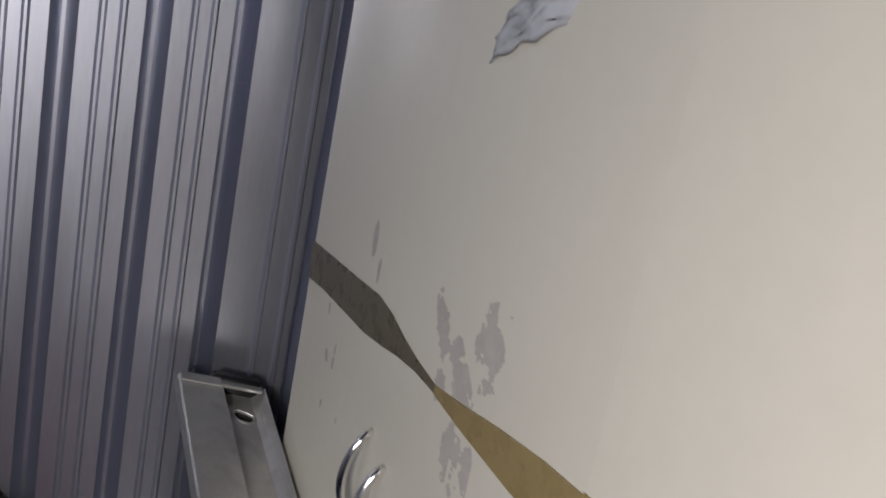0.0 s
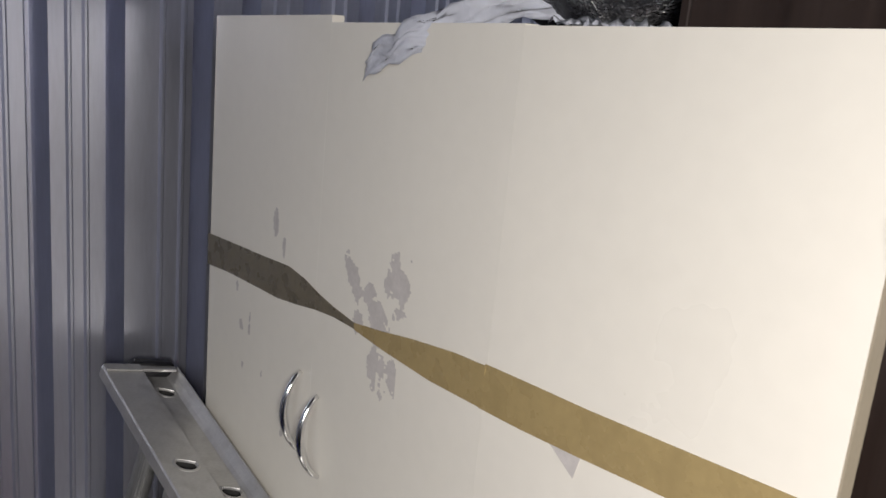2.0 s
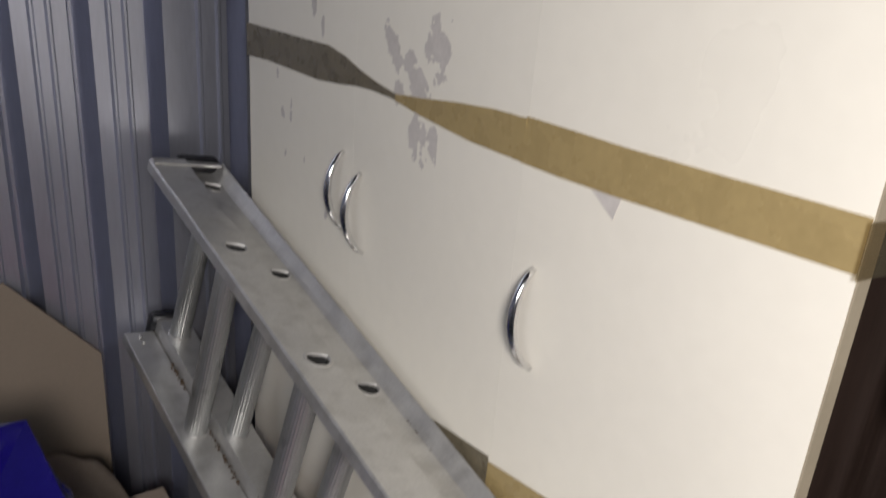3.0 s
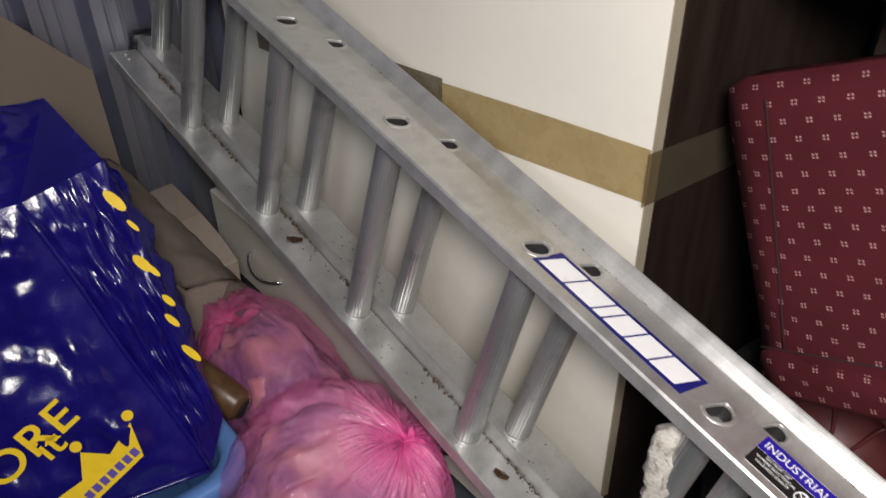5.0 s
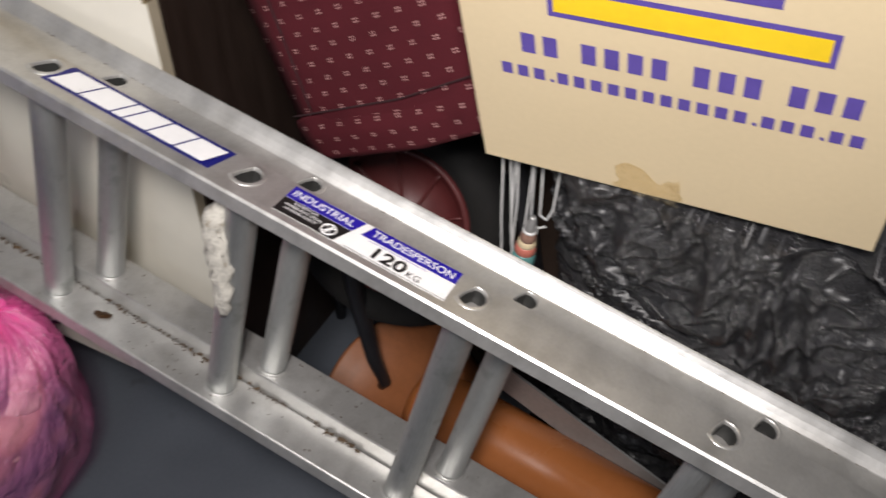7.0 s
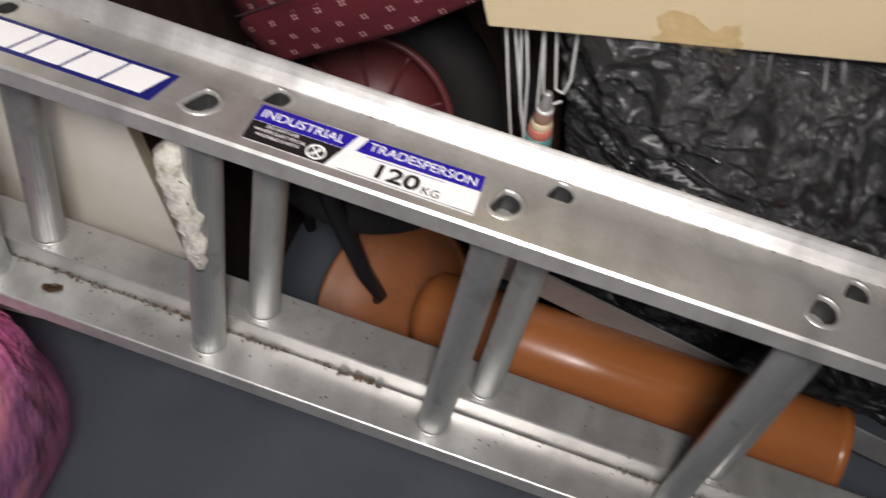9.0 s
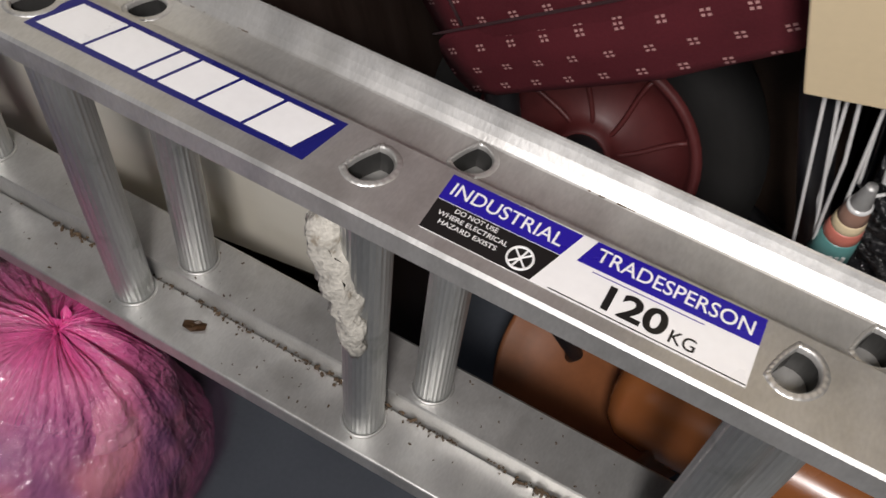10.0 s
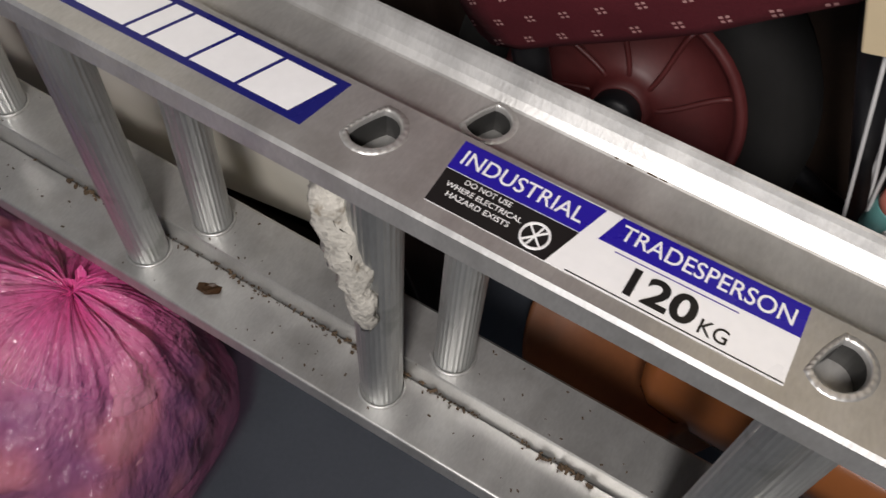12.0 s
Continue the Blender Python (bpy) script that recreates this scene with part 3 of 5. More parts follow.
def ladder():
    lad = thing("extension_ladder", LADDER, "scuffed aluminium extension ladder lying on its side against the wardrobe", "ladder")
    front = range(0, 12)
    rear = range(-1, 12)
    # front section: box stiles with the rung ends open through the upper one
    loops = [d_loop(STEP * k - 0.003, 0.007, 0.0155, 0.0178) for k in front]
    part("stile", plate_bm(X0, -0.034, X1, 0.036, -0.006, loops, 0.024), ALU, lad)
    side = [(0.036, -0.006), (0.0365, -0.012), (0.0365, -0.029), (0.035, -0.030), (-0.034, -0.030), (-0.036, -0.028), (-0.0365, -0.009), (-0.034, -0.006)]
    part("stile_channel", prism_bm(side, X0, X1, closed=False), ALU, lad)
    part("stile", prism_bm(rounded(-0.008, -0.434, 0.0555, -0.410, 0.003), X0, X1), ALU, lad)
    # rear section
    loops = [d_loop(STEP * k + 0.045, 0.075, 0.015, 0.0165) for k in rear]
    part("rear_stile", plate_bm(X0, 0.0385, X1, 0.0945, -0.030, loops, 0.022), ALU, lad)
    up = [(0.0945, -0.030), (0.0962, -0.0290), (0.1005, -0.0245), (0.1050, -0.0180), (0.1085, -0.0115), (0.1102, -0.0078), (0.1120, -0.0068), (0.1138, -0.0085), (0.1138, -0.054), (0.0385, -0.054), (0.0385, -0.030)]
    part("rear_stile_channel", prism_bm(up, X0, X1, closed=False), ALU, lad)
    low = [(0.0575, -0.383), (0.0585, -0.380), (0.120, -0.380), (0.124, -0.384), (0.124, -0.427), (0.0575, -0.427)]
    part("rear_stile", prism_bm(low, X0, X1), ALU, lad)
    for k in front:
        x = STEP * k - 0.004
        r = part("rung", rung_bm(x, 0.006, -0.028, 0.030, -0.412, 0.0205), ALU_RUNG, lad)
        part("socket", socket_bm(x + 0.001, 0.007, -0.0075, 0.010, 0.0158, 0.0181), SOCKET_SHADE, r, "inside of the hollow rung, darkened for shade")
        part("collar", collar_bm(x + 0.001, 0.007, 0.0152, 0.0175, -0.006), ALU, r, "crimped flared rung end", True)
        part("foot_ring", loop_ring_bm(d_loop(x, 0.030, 0.0225, 0.0235, -0.7), -0.409, 0.0018), ALU, r, smooth=True)
    for k in rear:
        x = STEP * k + 0.045
        r = part("rear_rung", rung_bm(x, 0.075, -0.05, 0.086, -0.382, 0.0195), ALU_RUNG, lad)
        part("socket", socket_bm(x, 0.075, -0.0315, 0.006, 0.0152, 0.0167), SOCKET_SHADE, r, "inside of the hollow rung, darkened for shade")
        part("collar", collar_bm(x, 0.075, 0.0147, 0.0162, -0.030, 0.0048), ALU, r, "crimped flared rung end", True)
        part("foot_ring", loop_ring_bm(d_loop(x, 0.086, 0.0215, 0.0225, -0.7), -0.379, 0.0018), ALU, r, smooth=True)
    # ends
    part("end_cap", prism_bm(rounded(0.02, -0.06, 0.108, -0.002, 0.012), X0 - 0.02, X0), BLACK, lad, "black rubber end cap", True)
    part("end_cap", prism_bm(rounded(0.045, -0.435, 0.122, -0.372, 0.012), X0 - 0.02, X0), BLACK, lad, "black rubber end cap", True)
    part("end_fold", box_bm(X0, -0.034, -0.0055, X0 + 0.022, 0.034, -0.002, 0.001), ALU, lad)
    part("end_fold", box_bm(X0 - 0.002, 0.03, -0.012, X0 + 0.012, 0.106, -0.006, 0.001), ALU, lad)
    for bx in (X0 + 0.02, X0 + 0.04):
        part("rivet", tube_bm([(bx, 0.02, -0.4095), (bx, 0.02, -0.405)], 0.004, 10), ALU, lad, smooth=True)
    # printed labels
    lz = -0.0056
    def label_plate(name, pts, mat, up=0.0):
        bm = bmesh.new()
        a = [bm.verts.new((x, y, lz + up)) for x, y in pts]
        b = [bm.verts.new((x, y, lz + up - 0.0003)) for x, y in pts]
        bm.faces.new(a)
        for i in range(len(a)):
            bm.faces.new((a[i], b[i], b[(i + 1) % len(a)], a[(i + 1) % len(a)]))
        bmesh.ops.recalc_face_normals(bm, faces=bm.faces[:])
        return part(name, bm, mat, lad)
    brand = label_plate("brand_label", [(0.926, -0.017), (1.176, -0.017), (1.183, 0.031), (0.935, 0.031)], NAVY)
    # six plain slanted blocks stand for the maker's name
    widths = [0.048, 0.050, 0.019, 0.037, 0.041, 0.044]
    x = 0.933
    for wdt in widths:
        bm = bmesh.new()
        sk = 0.012
        vs = [bm.verts.new(p) for p in ((x, -0.0115, lz + 0.0003), (x + wdt - 0.004, -0.0115, lz + 0.0003), (x + wdt - 0.004 + sk, 0.0255, lz + 0.0003), (x + sk, 0.0255, lz + 0.0003))]
        bm.faces.new(vs)
        part("brand_block", bm, PRINT_WHITE, brand)
        x += wdt - 0.001
    lab = label_plate("rating_label", [(1.272, -0.023), (1.498, -0.023), (1.4965, 0.034), (1.2695, 0.031)], PRINT_WHITE)
    def plate_on(name, pts, mat, parent, up):
        bm = bmesh.new()
        bm.faces.new([bm.verts.new((x, y, lz + up)) for x, y in pts])
        return part(name, bm, mat, parent)
    plate_on("blue_band", [(1.2705, 0.006), (1.3615, 0.007), (1.3685, 0.0312), (1.2695, 0.031)], PRINT_BLUE, lab, 0.0003)
    plate_on("black_band", [(1.272, -0.023), (1.353, -0.023), (1.3615, 0.0065), (1.2706, 0.0055)], PRINT_BLACK, lab, 0.0003)
    plate_on("blue_band", [(1.3725, 0.009), (1.497, 0.011), (1.4965, 0.034), (1.379, 0.032)], PRINT_BLUE, lab, 0.0003)
    plate_on("thin_rule", [(1.3655, -0.0222), (1.4975, -0.0222), (1.4975, -0.0212), (1.3655, -0.0212)], PRINT_BLACK, lab, 0.0003)
    words = (("INDUSTRIAL", PRINT_WHITE, 1.2755, 0.0125, 0.0125, 0.083), ("DO NOT USE", PRINT_WHITE, 1.2865, -0.0005, 0.0042, 0.032),
             ("WHERE ELECTRICAL", PRINT_WHITE, 1.277, -0.0075, 0.0042, 0.052), ("HAZARD EXISTS", PRINT_WHITE, 1.281, -0.0145, 0.0042, 0.043),
             ("TRADESPERSON", PRINT_WHITE, 1.3825, 0.0155, 0.0125, 0.108), ("120", PRINT_BLACK, 1.400, -0.0185, 0.021, 0.042), ("KG", PRINT_BLACK, 1.4455, -0.0185, 0.0105, 0.017))
    for text, mat, wx, wy, h, wd in words:
        text_part("lettering", text, mat, lab, pose(wx, wy, lz + 0.0007), h, wd, bold=0.03 if text == "120" else 0.007)
    sym = []
    for k in range(24):
        a = 2 * math.pi * k / 24
        sym.append((1.3405 + 0.0088 * math.cos(a), -0.0105 + 0.0095 * math.sin(a), lz + 0.0006))
    part("symbol", tube_bm(sym + sym[:2], 0.0009, 5, False), PRINT_WHITE, lab)
    for a, b in (((-1, -1), (1, 1)), ((-1, 1), (1, -1)), ((-0.3, -1.2), (0.3, 1.2))):
        part("symbol", tube_bm([(1.3405 + 0.0062 * a[0], -0.0105 + 0.0065 * a[1], lz + 0.0005), (1.3405 + 0.0062 * b[0], -0.0105 + 0.0065 * b[1], lz + 0.0005)], 0.0008, 5), PRINT_WHITE, lab)
    plate_on("small_print", [(1.385, 0.0055), (1.462, 0.0065), (1.462, 0.0074), (1.385, 0.0064)], PRINT_VIOLET, lab, 0.0004)
    # dried filler clinging to one rung
    random.seed(5)
    pts = [(1.200, 0.002, -0.032), (1.194, 0.002, -0.060), (1.187, 0.0, -0.082), (1.195, -0.002, -0.108), (1.206, -0.005, -0.140), (1.214, -0.006, -0.172), (1.220, -0.007, -0.202), (1.225, -0.006, -0.228)]
    bm = tube_bm(pts, [0.006, 0.011, 0.0185, 0.019, 0.0165, 0.013, 0.011, 0.005], 14)
    bmesh.ops.subdivide_edges(bm, edges=bm.edges[:], cuts=2, use_grid_fill=True)
    for v in bm.verts:
        v.co += Vector((1, 0.4, 0.6)) * 0.007 * noise.noise(v.co * 80) + Vector((0.6, 1, 0.5)) * 0.004 * noise.noise(v.co * 210)
    part("dried_filler", bm, MOP, lad, "lump of dried white filler", True)
    # grit in the groove between the two lower stiles
    bm = bmesh.new()
    random.seed(11)
    for i in range(1100):
        gx = random.uniform(-0.2, 2.0)
        if noise.noise((gx * 6, 0.3, 0)) < -0.12:
            continue
        s = random.uniform(0.0007, 0.0026) * (1.3 if noise.noise((gx * 9, 2.3, 0)) > 0.1 else 0.8)
        m = Matrix.Translation((gx, 0.0535 + random.gauss(0, 0.0026), -0.4095 + random.uniform(0, 0.002))) @ Euler((random.random() * 3, random.random() * 3, random.random() * 3)).to_matrix().to_4x4() @ Matrix.Diagonal((s * random.uniform(1, 3), s, s * 0.7, 1))
        bmesh.ops.create_cube(bm, size=1, matrix=m)
    tagged(part("grit", bm, DIRT, lad, "dry grit in the groove"), kind="stuff")
    bm = bmesh.new()
    for i in range(200):
        gx, gy = random.uniform(0.2, 1.9), random.uniform(0.0, 0.115)
        s = random.uniform(0.0005, 0.0018)
        gz = -0.4098 if gy < 0.055 else -0.3798
        m = Matrix.Translation((gx, gy, gz)) @ Euler((0, 0, random.random() * 3)).to_matrix().to_4x4() @ Matrix.Diagonal((s * 2, s, s * 0.6, 1))
        bmesh.ops.create_cube(bm, size=1, matrix=m)
    for i in range(260):
        gx = random.uniform(0.3, 2.4)
        if noise.noise((gx * 9, 1.7, 0)) < 0.02:
            continue
        s = random.uniform(0.0006, 0.0013)
        m = Matrix.Translation((gx, 0.0962 + random.gauss(0, 0.0005), -0.0293)) @ Matrix.Diagonal((s * random.uniform(2, 6), s, s * 0.5, 1))
        bmesh.ops.create_cube(bm, size=1, matrix=m)
    tagged(part("specks", bm, DIRT, lad, "specks of dirt"), kind="stuff")
    return lad


ladder()


def leaf(x, y, z, size, turn):
    bm = grid_bm(5, 4, lambda u, v: ((u - 0.5) * size, (v - 0.5) * size * 0.62 * (1 - abs(u - 0.5) * 0.9), 0.0016 + size * 0.3 * (u - 0.5) ** 2 + 0.1 * size * noise.noise((u * 4, v * 4, turn))))
    bmesh.ops.solidify(bm, geom=bm.faces[:], thickness=0.0006)
    ob = part("dead_leaf", bm, BROWN_BOTTLE)
    ob.matrix_world = LADDER @ pose(x, y, z, 0, 0, turn)
    return tagged(ob, "curled dry brown leaf lying on the ladder", "leaf", group="dead leaves on the ladder")


leaf(0.998, 0.026, -0.410, 0.026, 20)
leaf(0.40, 0.030, -0.410, 0.03, 60)


# ---- carton, chair, wheel and the things behind the ladder ----
def storage_carton():
    right = Vector((0.992, 0.03, 0.075)).normalized()
    up = Vector((0.0, -0.235, 0.97))
    up = (up - right * up.dot(right)).normalized()
    back = up.cross(right).normalized()
    m = Matrix.Identity(4)
    m.col[0][:3], m.col[1][:3], m.col[2][:3], m.col[3][:3] = right, back, up, (0.877, 0.023, 0.880)
    c = thing("storage_carton", m, "pale cardboard storage carton with violet printing and old tape", "box")
    wd, hg, dp = 0.423, 0.44, 0.36
    part("front_panel", box_bm(0, 0, 0, wd, 0.005, hg, 0.0015), BOXCARD, c)
    part("side_panel", box_bm(0, 0.0052, 0, 0.005, dp, hg, 0.0015), BOXCARD, c)
    part("side_panel", box_bm(wd - 0.005, 0.0052, 0, wd, dp, hg, 0.0015), BOXCARD, c)
    part("back_panel", box_bm(0.0052, dp - 0.005, 0, wd - 0.0052, dp, hg, 0.0015), BOXCARD, c)
    part("bottom_flap", box_bm(0.0052, 0.0055, 0.001, wd - 0.0052, dp - 0.0055, 0.006), BOXCARD, c)
    part("top_flap", box_bm(0.0, 0.0, hg + 0.0005, wd, dp / 2 - 0.001, hg + 0.0055, 0.001), BOXCARD, c)
    part("top_flap", box_bm(0.0, dp / 2 + 0.001, hg + 0.0005, wd, dp, hg + 0.0055, 0.001), BOXCARD, c)

    def ink(name, x0, z0, x1, z1, mat, lift=0.0006, shear=0.0):
        bm = bmesh.new()
        bm.faces.new([bm.verts.new(p) for p in ((x0, -lift, z0), (x1, -lift, z0), (x1 + shear, -lift, z1), (x0 + shear, -lift, z1))])
        return part(name, bm, mat, c)

    # yellow bar in a violet frame, under the maker's name as plain blocks
    ink("bar_frame", 0.092, 0.2315, 0.342, 0.268, PRINT_VIOLET)
    ink("yellow_bar", 0.0975, 0.2375, 0.3365, 0.262, YELLOW, 0.001)
    x = 0.094
    for w in (0.05, 0.018, 0.052, 0.052):
        ink("brand_block", x, 0.283, x + w, 0.327, PRINT_VIOLET)
        x += w + 0.009
    x = 0.102
    for w in (0.028,) * 7:
        ink("brand_block", x, 0.340, x + w, 0.366, PRINT_VIOLET)
        x += w + 0.0065
    ink("bar_frame", 0.115, 0.376, 0.31, 0.386, PRINT_VIOLET)
    # telephone number and web address as plain bars
    x = 0.062
    for n, gap in ((2, 0.016), (4, 0.016), (3, 0.016), (3, 0.0)):
        for _ in range(n):
            ink("number_bar", x, 0.179, x + 0.0145, 0.204, PRINT_VIOLET)
            x += 0.0225
        x += gap
    x = 0.038
    for n in (3, 1, 11, 1, 3, 1, 2):
        if n == 1:
            ink("address_bar", x, 0.145, x + 0.004, 0.149, PRINT_VIOLET)
            x += 0.0075
            continue
        for _ in range(n):
            ink("address_bar", x, 0.145, x + 0.0115, 0.160, PRINT_VIOLET)
            x += 0.0172
    # crumpled patch of old tape at the lower edge
    bm = grid_bm(16, 10, lambda u, v: (0.158 + 0.07 * u + 0.010 * noise.noise((v * 4, 1.0, 7.0)), -0.0012 - 0.006 * max(0, noise.noise((u * 5, v * 5, 2.0))), 0.004 + (0.024 + 0.024 * abs(math.sin(u * 4.1 + 0.5))) * v - 0.01 * u + 0.008 * noise.noise((u * 6, 2.0, v))))
    bmesh.ops.solidify(bm, geom=bm.faces[:], thickness=0.0004)
    part("old_tape", bm, TAPE_OLD, c, "crumpled shiny brown tape", True)
    return c


TAPE_OLD = material("old shiny tape", (0.75, 0.66, 0.48), 0.1, 0, 0.15, 40, 120, 0.1)
see_through(TAPE_OLD, (0.985, 0.95, 0.87), 0.9)
storage_carton()


def cushion_bm(w, h, d, r=0.03, nx=14, nz=14, puff=0.012):
    """A padded panel: rounded outline, both sides a little full."""
    bm = bmesh.new()
    bmesh.ops.create_cube(bm, size=1, matrix=Matrix.Translation((w / 2, d / 2, h / 2)) @ Matrix.Diagonal((w, d, h, 1)))
    bmesh.ops.subdivide_edges(bm, edges=bm.edges[:], cuts=9, use_grid_fill=True)
    for v in bm.verts:
        x, y, z = v.co
        cx, cz = min(max(x, r), w - r), min(max(z, r), h - r)
        off = Vector((x - cx, 0, z - cz))
        if off.length > r:
            off = off.normalized() * r
        v.co.x, v.co.z = cx + off.x, cz + off.z
        e = min(v.co.x, w - v.co.x, v.co.z, h - v.co.z)
        k = min(1, max(0, e / 0.05))
        side = -1 if y < d * 0.3 else 1 if y > d * 0.7 else 0
        v.co.y += side * puff * (k - 1) * 1.0 + 0.002 * noise.noise(v.co * 9)
    return bm


def chair():
    m = Matrix.Identity(4)
    right = Vector((0.88, -0.02, 0.475)).normalized()
    up = Vector((-0.30, 0.055, 0.93))
    up = (up - right * up.dot(right) * 0.62).normalized()
    up = (up - right * up.dot(right)).normalized()
    back = up.cross(right).normalized()
    m.col[0][:3], m.col[1][:3], m.col[2][:3], m.col[3][:3] = right, back, up, (0.603, 0.048, 0.742)
    c = thing("upholstered_chair", m, "tipped chair padded in maroon cloth with small pale motifs", "chair")
    bm = cushion_bm(0.335, 0.41, 0.055)
    for v in bm.verts:
        v.co.x += 0.055 * v.co.z
        v.co.z += 0.12 * max(0.0, v.co.x - 0.2) * max(0.0, 1 - v.co.z / 0.25)
    part("cushion", bm, CLOTH, c, "maroon padded panel", True)
    bm = cushion_bm(0.337, 0.072, 0.06, 0.03, puff=0.008)
    for v in bm.verts:
        v.co.z += 0.11 * max(0.0, v.co.x - 0.2)
    part("border", bm, CLOTH, c, "stitched lower border", True).location = (-0.001, -0.004, -0.004)
    part("seam", tube_bm([(0.036 + 0.13 * z, 0.0, z) for z in (0.07 + 0.015 * i for i in range(22))], 0.0013, 6), SEAM, c, "stitched seam with recess shade in its dark colour", True)
    part("seam", tube_bm([(0.012 + 0.015 * i, -0.0025, 0.0685 + 0.11 * max(0.0, 0.015 * i - 0.19)) for i in range(22)], 0.0013, 6), SEAM, c, smooth=True)
    inv = m.inverted()
    leg = [inv @ Vector(p) for p in ((0.575, 0.15, 0.80), (0.58, 0.14, 0.55), (0.605, 0.125, 0.40), (0.64, 0.116, 0.24), (0.664, 0.113, 0.185), (0.655, 0.112, 0.171))]
    part("leg", tube_bm(leg, [0.018, 0.018, 0.017, 0.014, 0.011, 0.008], 12), BLACK, c, "black tapered leg", True)
    leg = [inv @ Vector(p) for p in ((0.86, 0.12, 0.90), (0.9, 0.2, 0.5), (0.93, 0.26, 0.012))]
    part("leg", tube_bm(leg, 0.016, 12), BLACK, c, "black tapered leg", True)
    rail = [inv @ Vector(p) for p in ((0.56, 0.13, 0.84), (0.70, 0.125, 0.90), (0.87, 0.12, 0.97))]
    part("rail", tube_bm(rail, 0.012, 10), BLACK, c, smooth=True)
    return c


chair()


def lathe_bm(profile, n=40):
    """(radius, y) pairs turned about the y axis."""
    bm = bmesh.new()
    rings = [[bm.verts.new((r * math.cos(2 * math.pi * k / n), y, r * math.sin(2 * math.pi * k / n))) for k in range(n)] for r, y in profile]
    for a, b in zip(rings, rings[1:]):
        for k in range(n):
            bm.faces.new((a[k], a[(k + 1) % n], b[(k + 1) % n], b[k]))
    bmesh.ops.recalc_face_normals(bm, faces=bm.faces[:])
    return bm


def barrow_wheel():
    w = thing("barrow_wheel", pose(0.636, 0.225, 0.503, -22, 0, 8) @ Matrix.Scale(0.95, 4), "wheelbarrow wheel with dark red plastic rim and black tyre", "wheel")
    tyre = [(0.130, 0.03), (0.135, -0.02), (0.15, -0.042), (0.175, -0.05), (0.195, -0.042), (0.207, -0.02), (0.21, 0.01), (0.205, 0.04), (0.18, 0.06), (0.13, 0.055), (0.130, 0.03)]
    part("tyre", lathe_bm(tyre, 48), RUBBER, w, smooth=True)
    rim = [(0.142, -0.026), (0.140, -0.036), (0.134, -0.038), (0.128, -0.030), (0.122, -0.012), (0.09, -0.004), (0.05, -0.012), (0.036, -0.022), (0.034, -0.034), (0.026, -0.034), (0.025, -0.005), (0.02, 0.02), (0.12, 0.03), (0.14, 0.02), (0.142, -0.026)]
    r = part("rim", lathe_bm(rim, 48), RED, w, smooth=True)
    for k in range(9):
        a0 = 2 * math.pi * k / 9
        pts = []
        for i in range(9):
            t = i / 8
            rad = 0.034 + 0.09 * t
            a = a0 + 0.28 * math.sin(t * 1.7)
            pts.append((rad * math.cos(a), -0.017 + 0.002 * t, rad * math.sin(a)))
        part("rib", tube_bm(pts, 0.0034, 6), RED, r, smooth=True)
    part("hub", lathe_bm([(0.0, -0.058), (0.024, -0.058), (0.029, -0.052), (0.030, 0.02), (0.0, 0.02)], 24), BLACK, w, smooth=True)
    inv = w.matrix_world.inverted()
    part("axle", tube_bm([(0, -0.046, 0), (0, 0.1, 0)], 0.008, 10), STEEL_BAR, w, smooth=True)
    for px in (0.42, 0.94):
        part("fork", tube_bm([inv @ Vector(p) for p in ((0.642, 0.30, 0.505), (px, 0.32, 0.25), (px + (0.04 if px > 0.6 else -0.005), 0.33, 0.012))], 0.012, 10), BLACK, w, smooth=True)
    return w


barrow_wheel()


def terracotta_scoop():
    p = thing("plastic_scoop", pose(0, 0, 0), "glossy terracotta plastic scoop, a round dish on a tube handle", "scoop")
    axis = Vector((-0.40, -0.36, 0.84)).normalized()
    rim = Vector((0.692, 0.085, 0.214))
    ux = Vector((1, 0, 0)) - axis * axis.x
    ux.normalize()
    uy = axis.cross(ux)
    prof = [(0.0, -0.062), (0.04, -0.060), (0.08, -0.050), (0.11, -0.034), (0.132, -0.014), (0.143, 0.002), (0.148, 0.006), (0.153, 0.004), (0.154, -0.004), (0.151, -0.03), (0.146, -0.08), (0.138, -0.125), (0.122, -0.15), (0.09, -0.16), (0.0, -0.162)]
    bm = bmesh.new()
    n = 56
    rings = [[bm.verts.new(rim + axis * h + (ux * math.cos(2 * math.pi * k / n) + uy * math.sin(2 * math.pi * k / n)) * max(r, 1e-4)) for k in range(n)] for r, h in prof]
    for a, b in zip(rings, rings[1:]):
        for k in range(n):
            bm.faces.new((a[k], a[(k + 1) % n], b[(k + 1) % n], b[k]))
    bmesh.ops.remove_doubles(bm, verts=bm.verts[:], dist=5e-4)
    bmesh.ops.recalc_face_normals(bm, faces=bm.faces[:])
    part("dish", bm, TERRA_SHADED, p, smooth=True)
    a, b = Vector((0.745, 0.080, 0.240)), Vector((1.40, 0.029, 0.207))
    stops = [(0.0, 0.03), (0.012, 0.052), (0.04, 0.066), (0.10, 0.069), (0.24, 0.069), (0.4, 0.068), (0.97, 0.066), (0.973, 0.070), (0.995, 0.070), (1.0, 0.058)]
    part("tube_handle", tube_bm([a.lerp(b, t) for t, r in stops], [r for t, r in stops], 40), TERRA, p, smooth=True)
    part("foot", box_bm(1.23, 0.005, 0.0, 1.27, 0.065, 0.165, 0.006), TERRA, p)
    return p


terracotta_scoop()

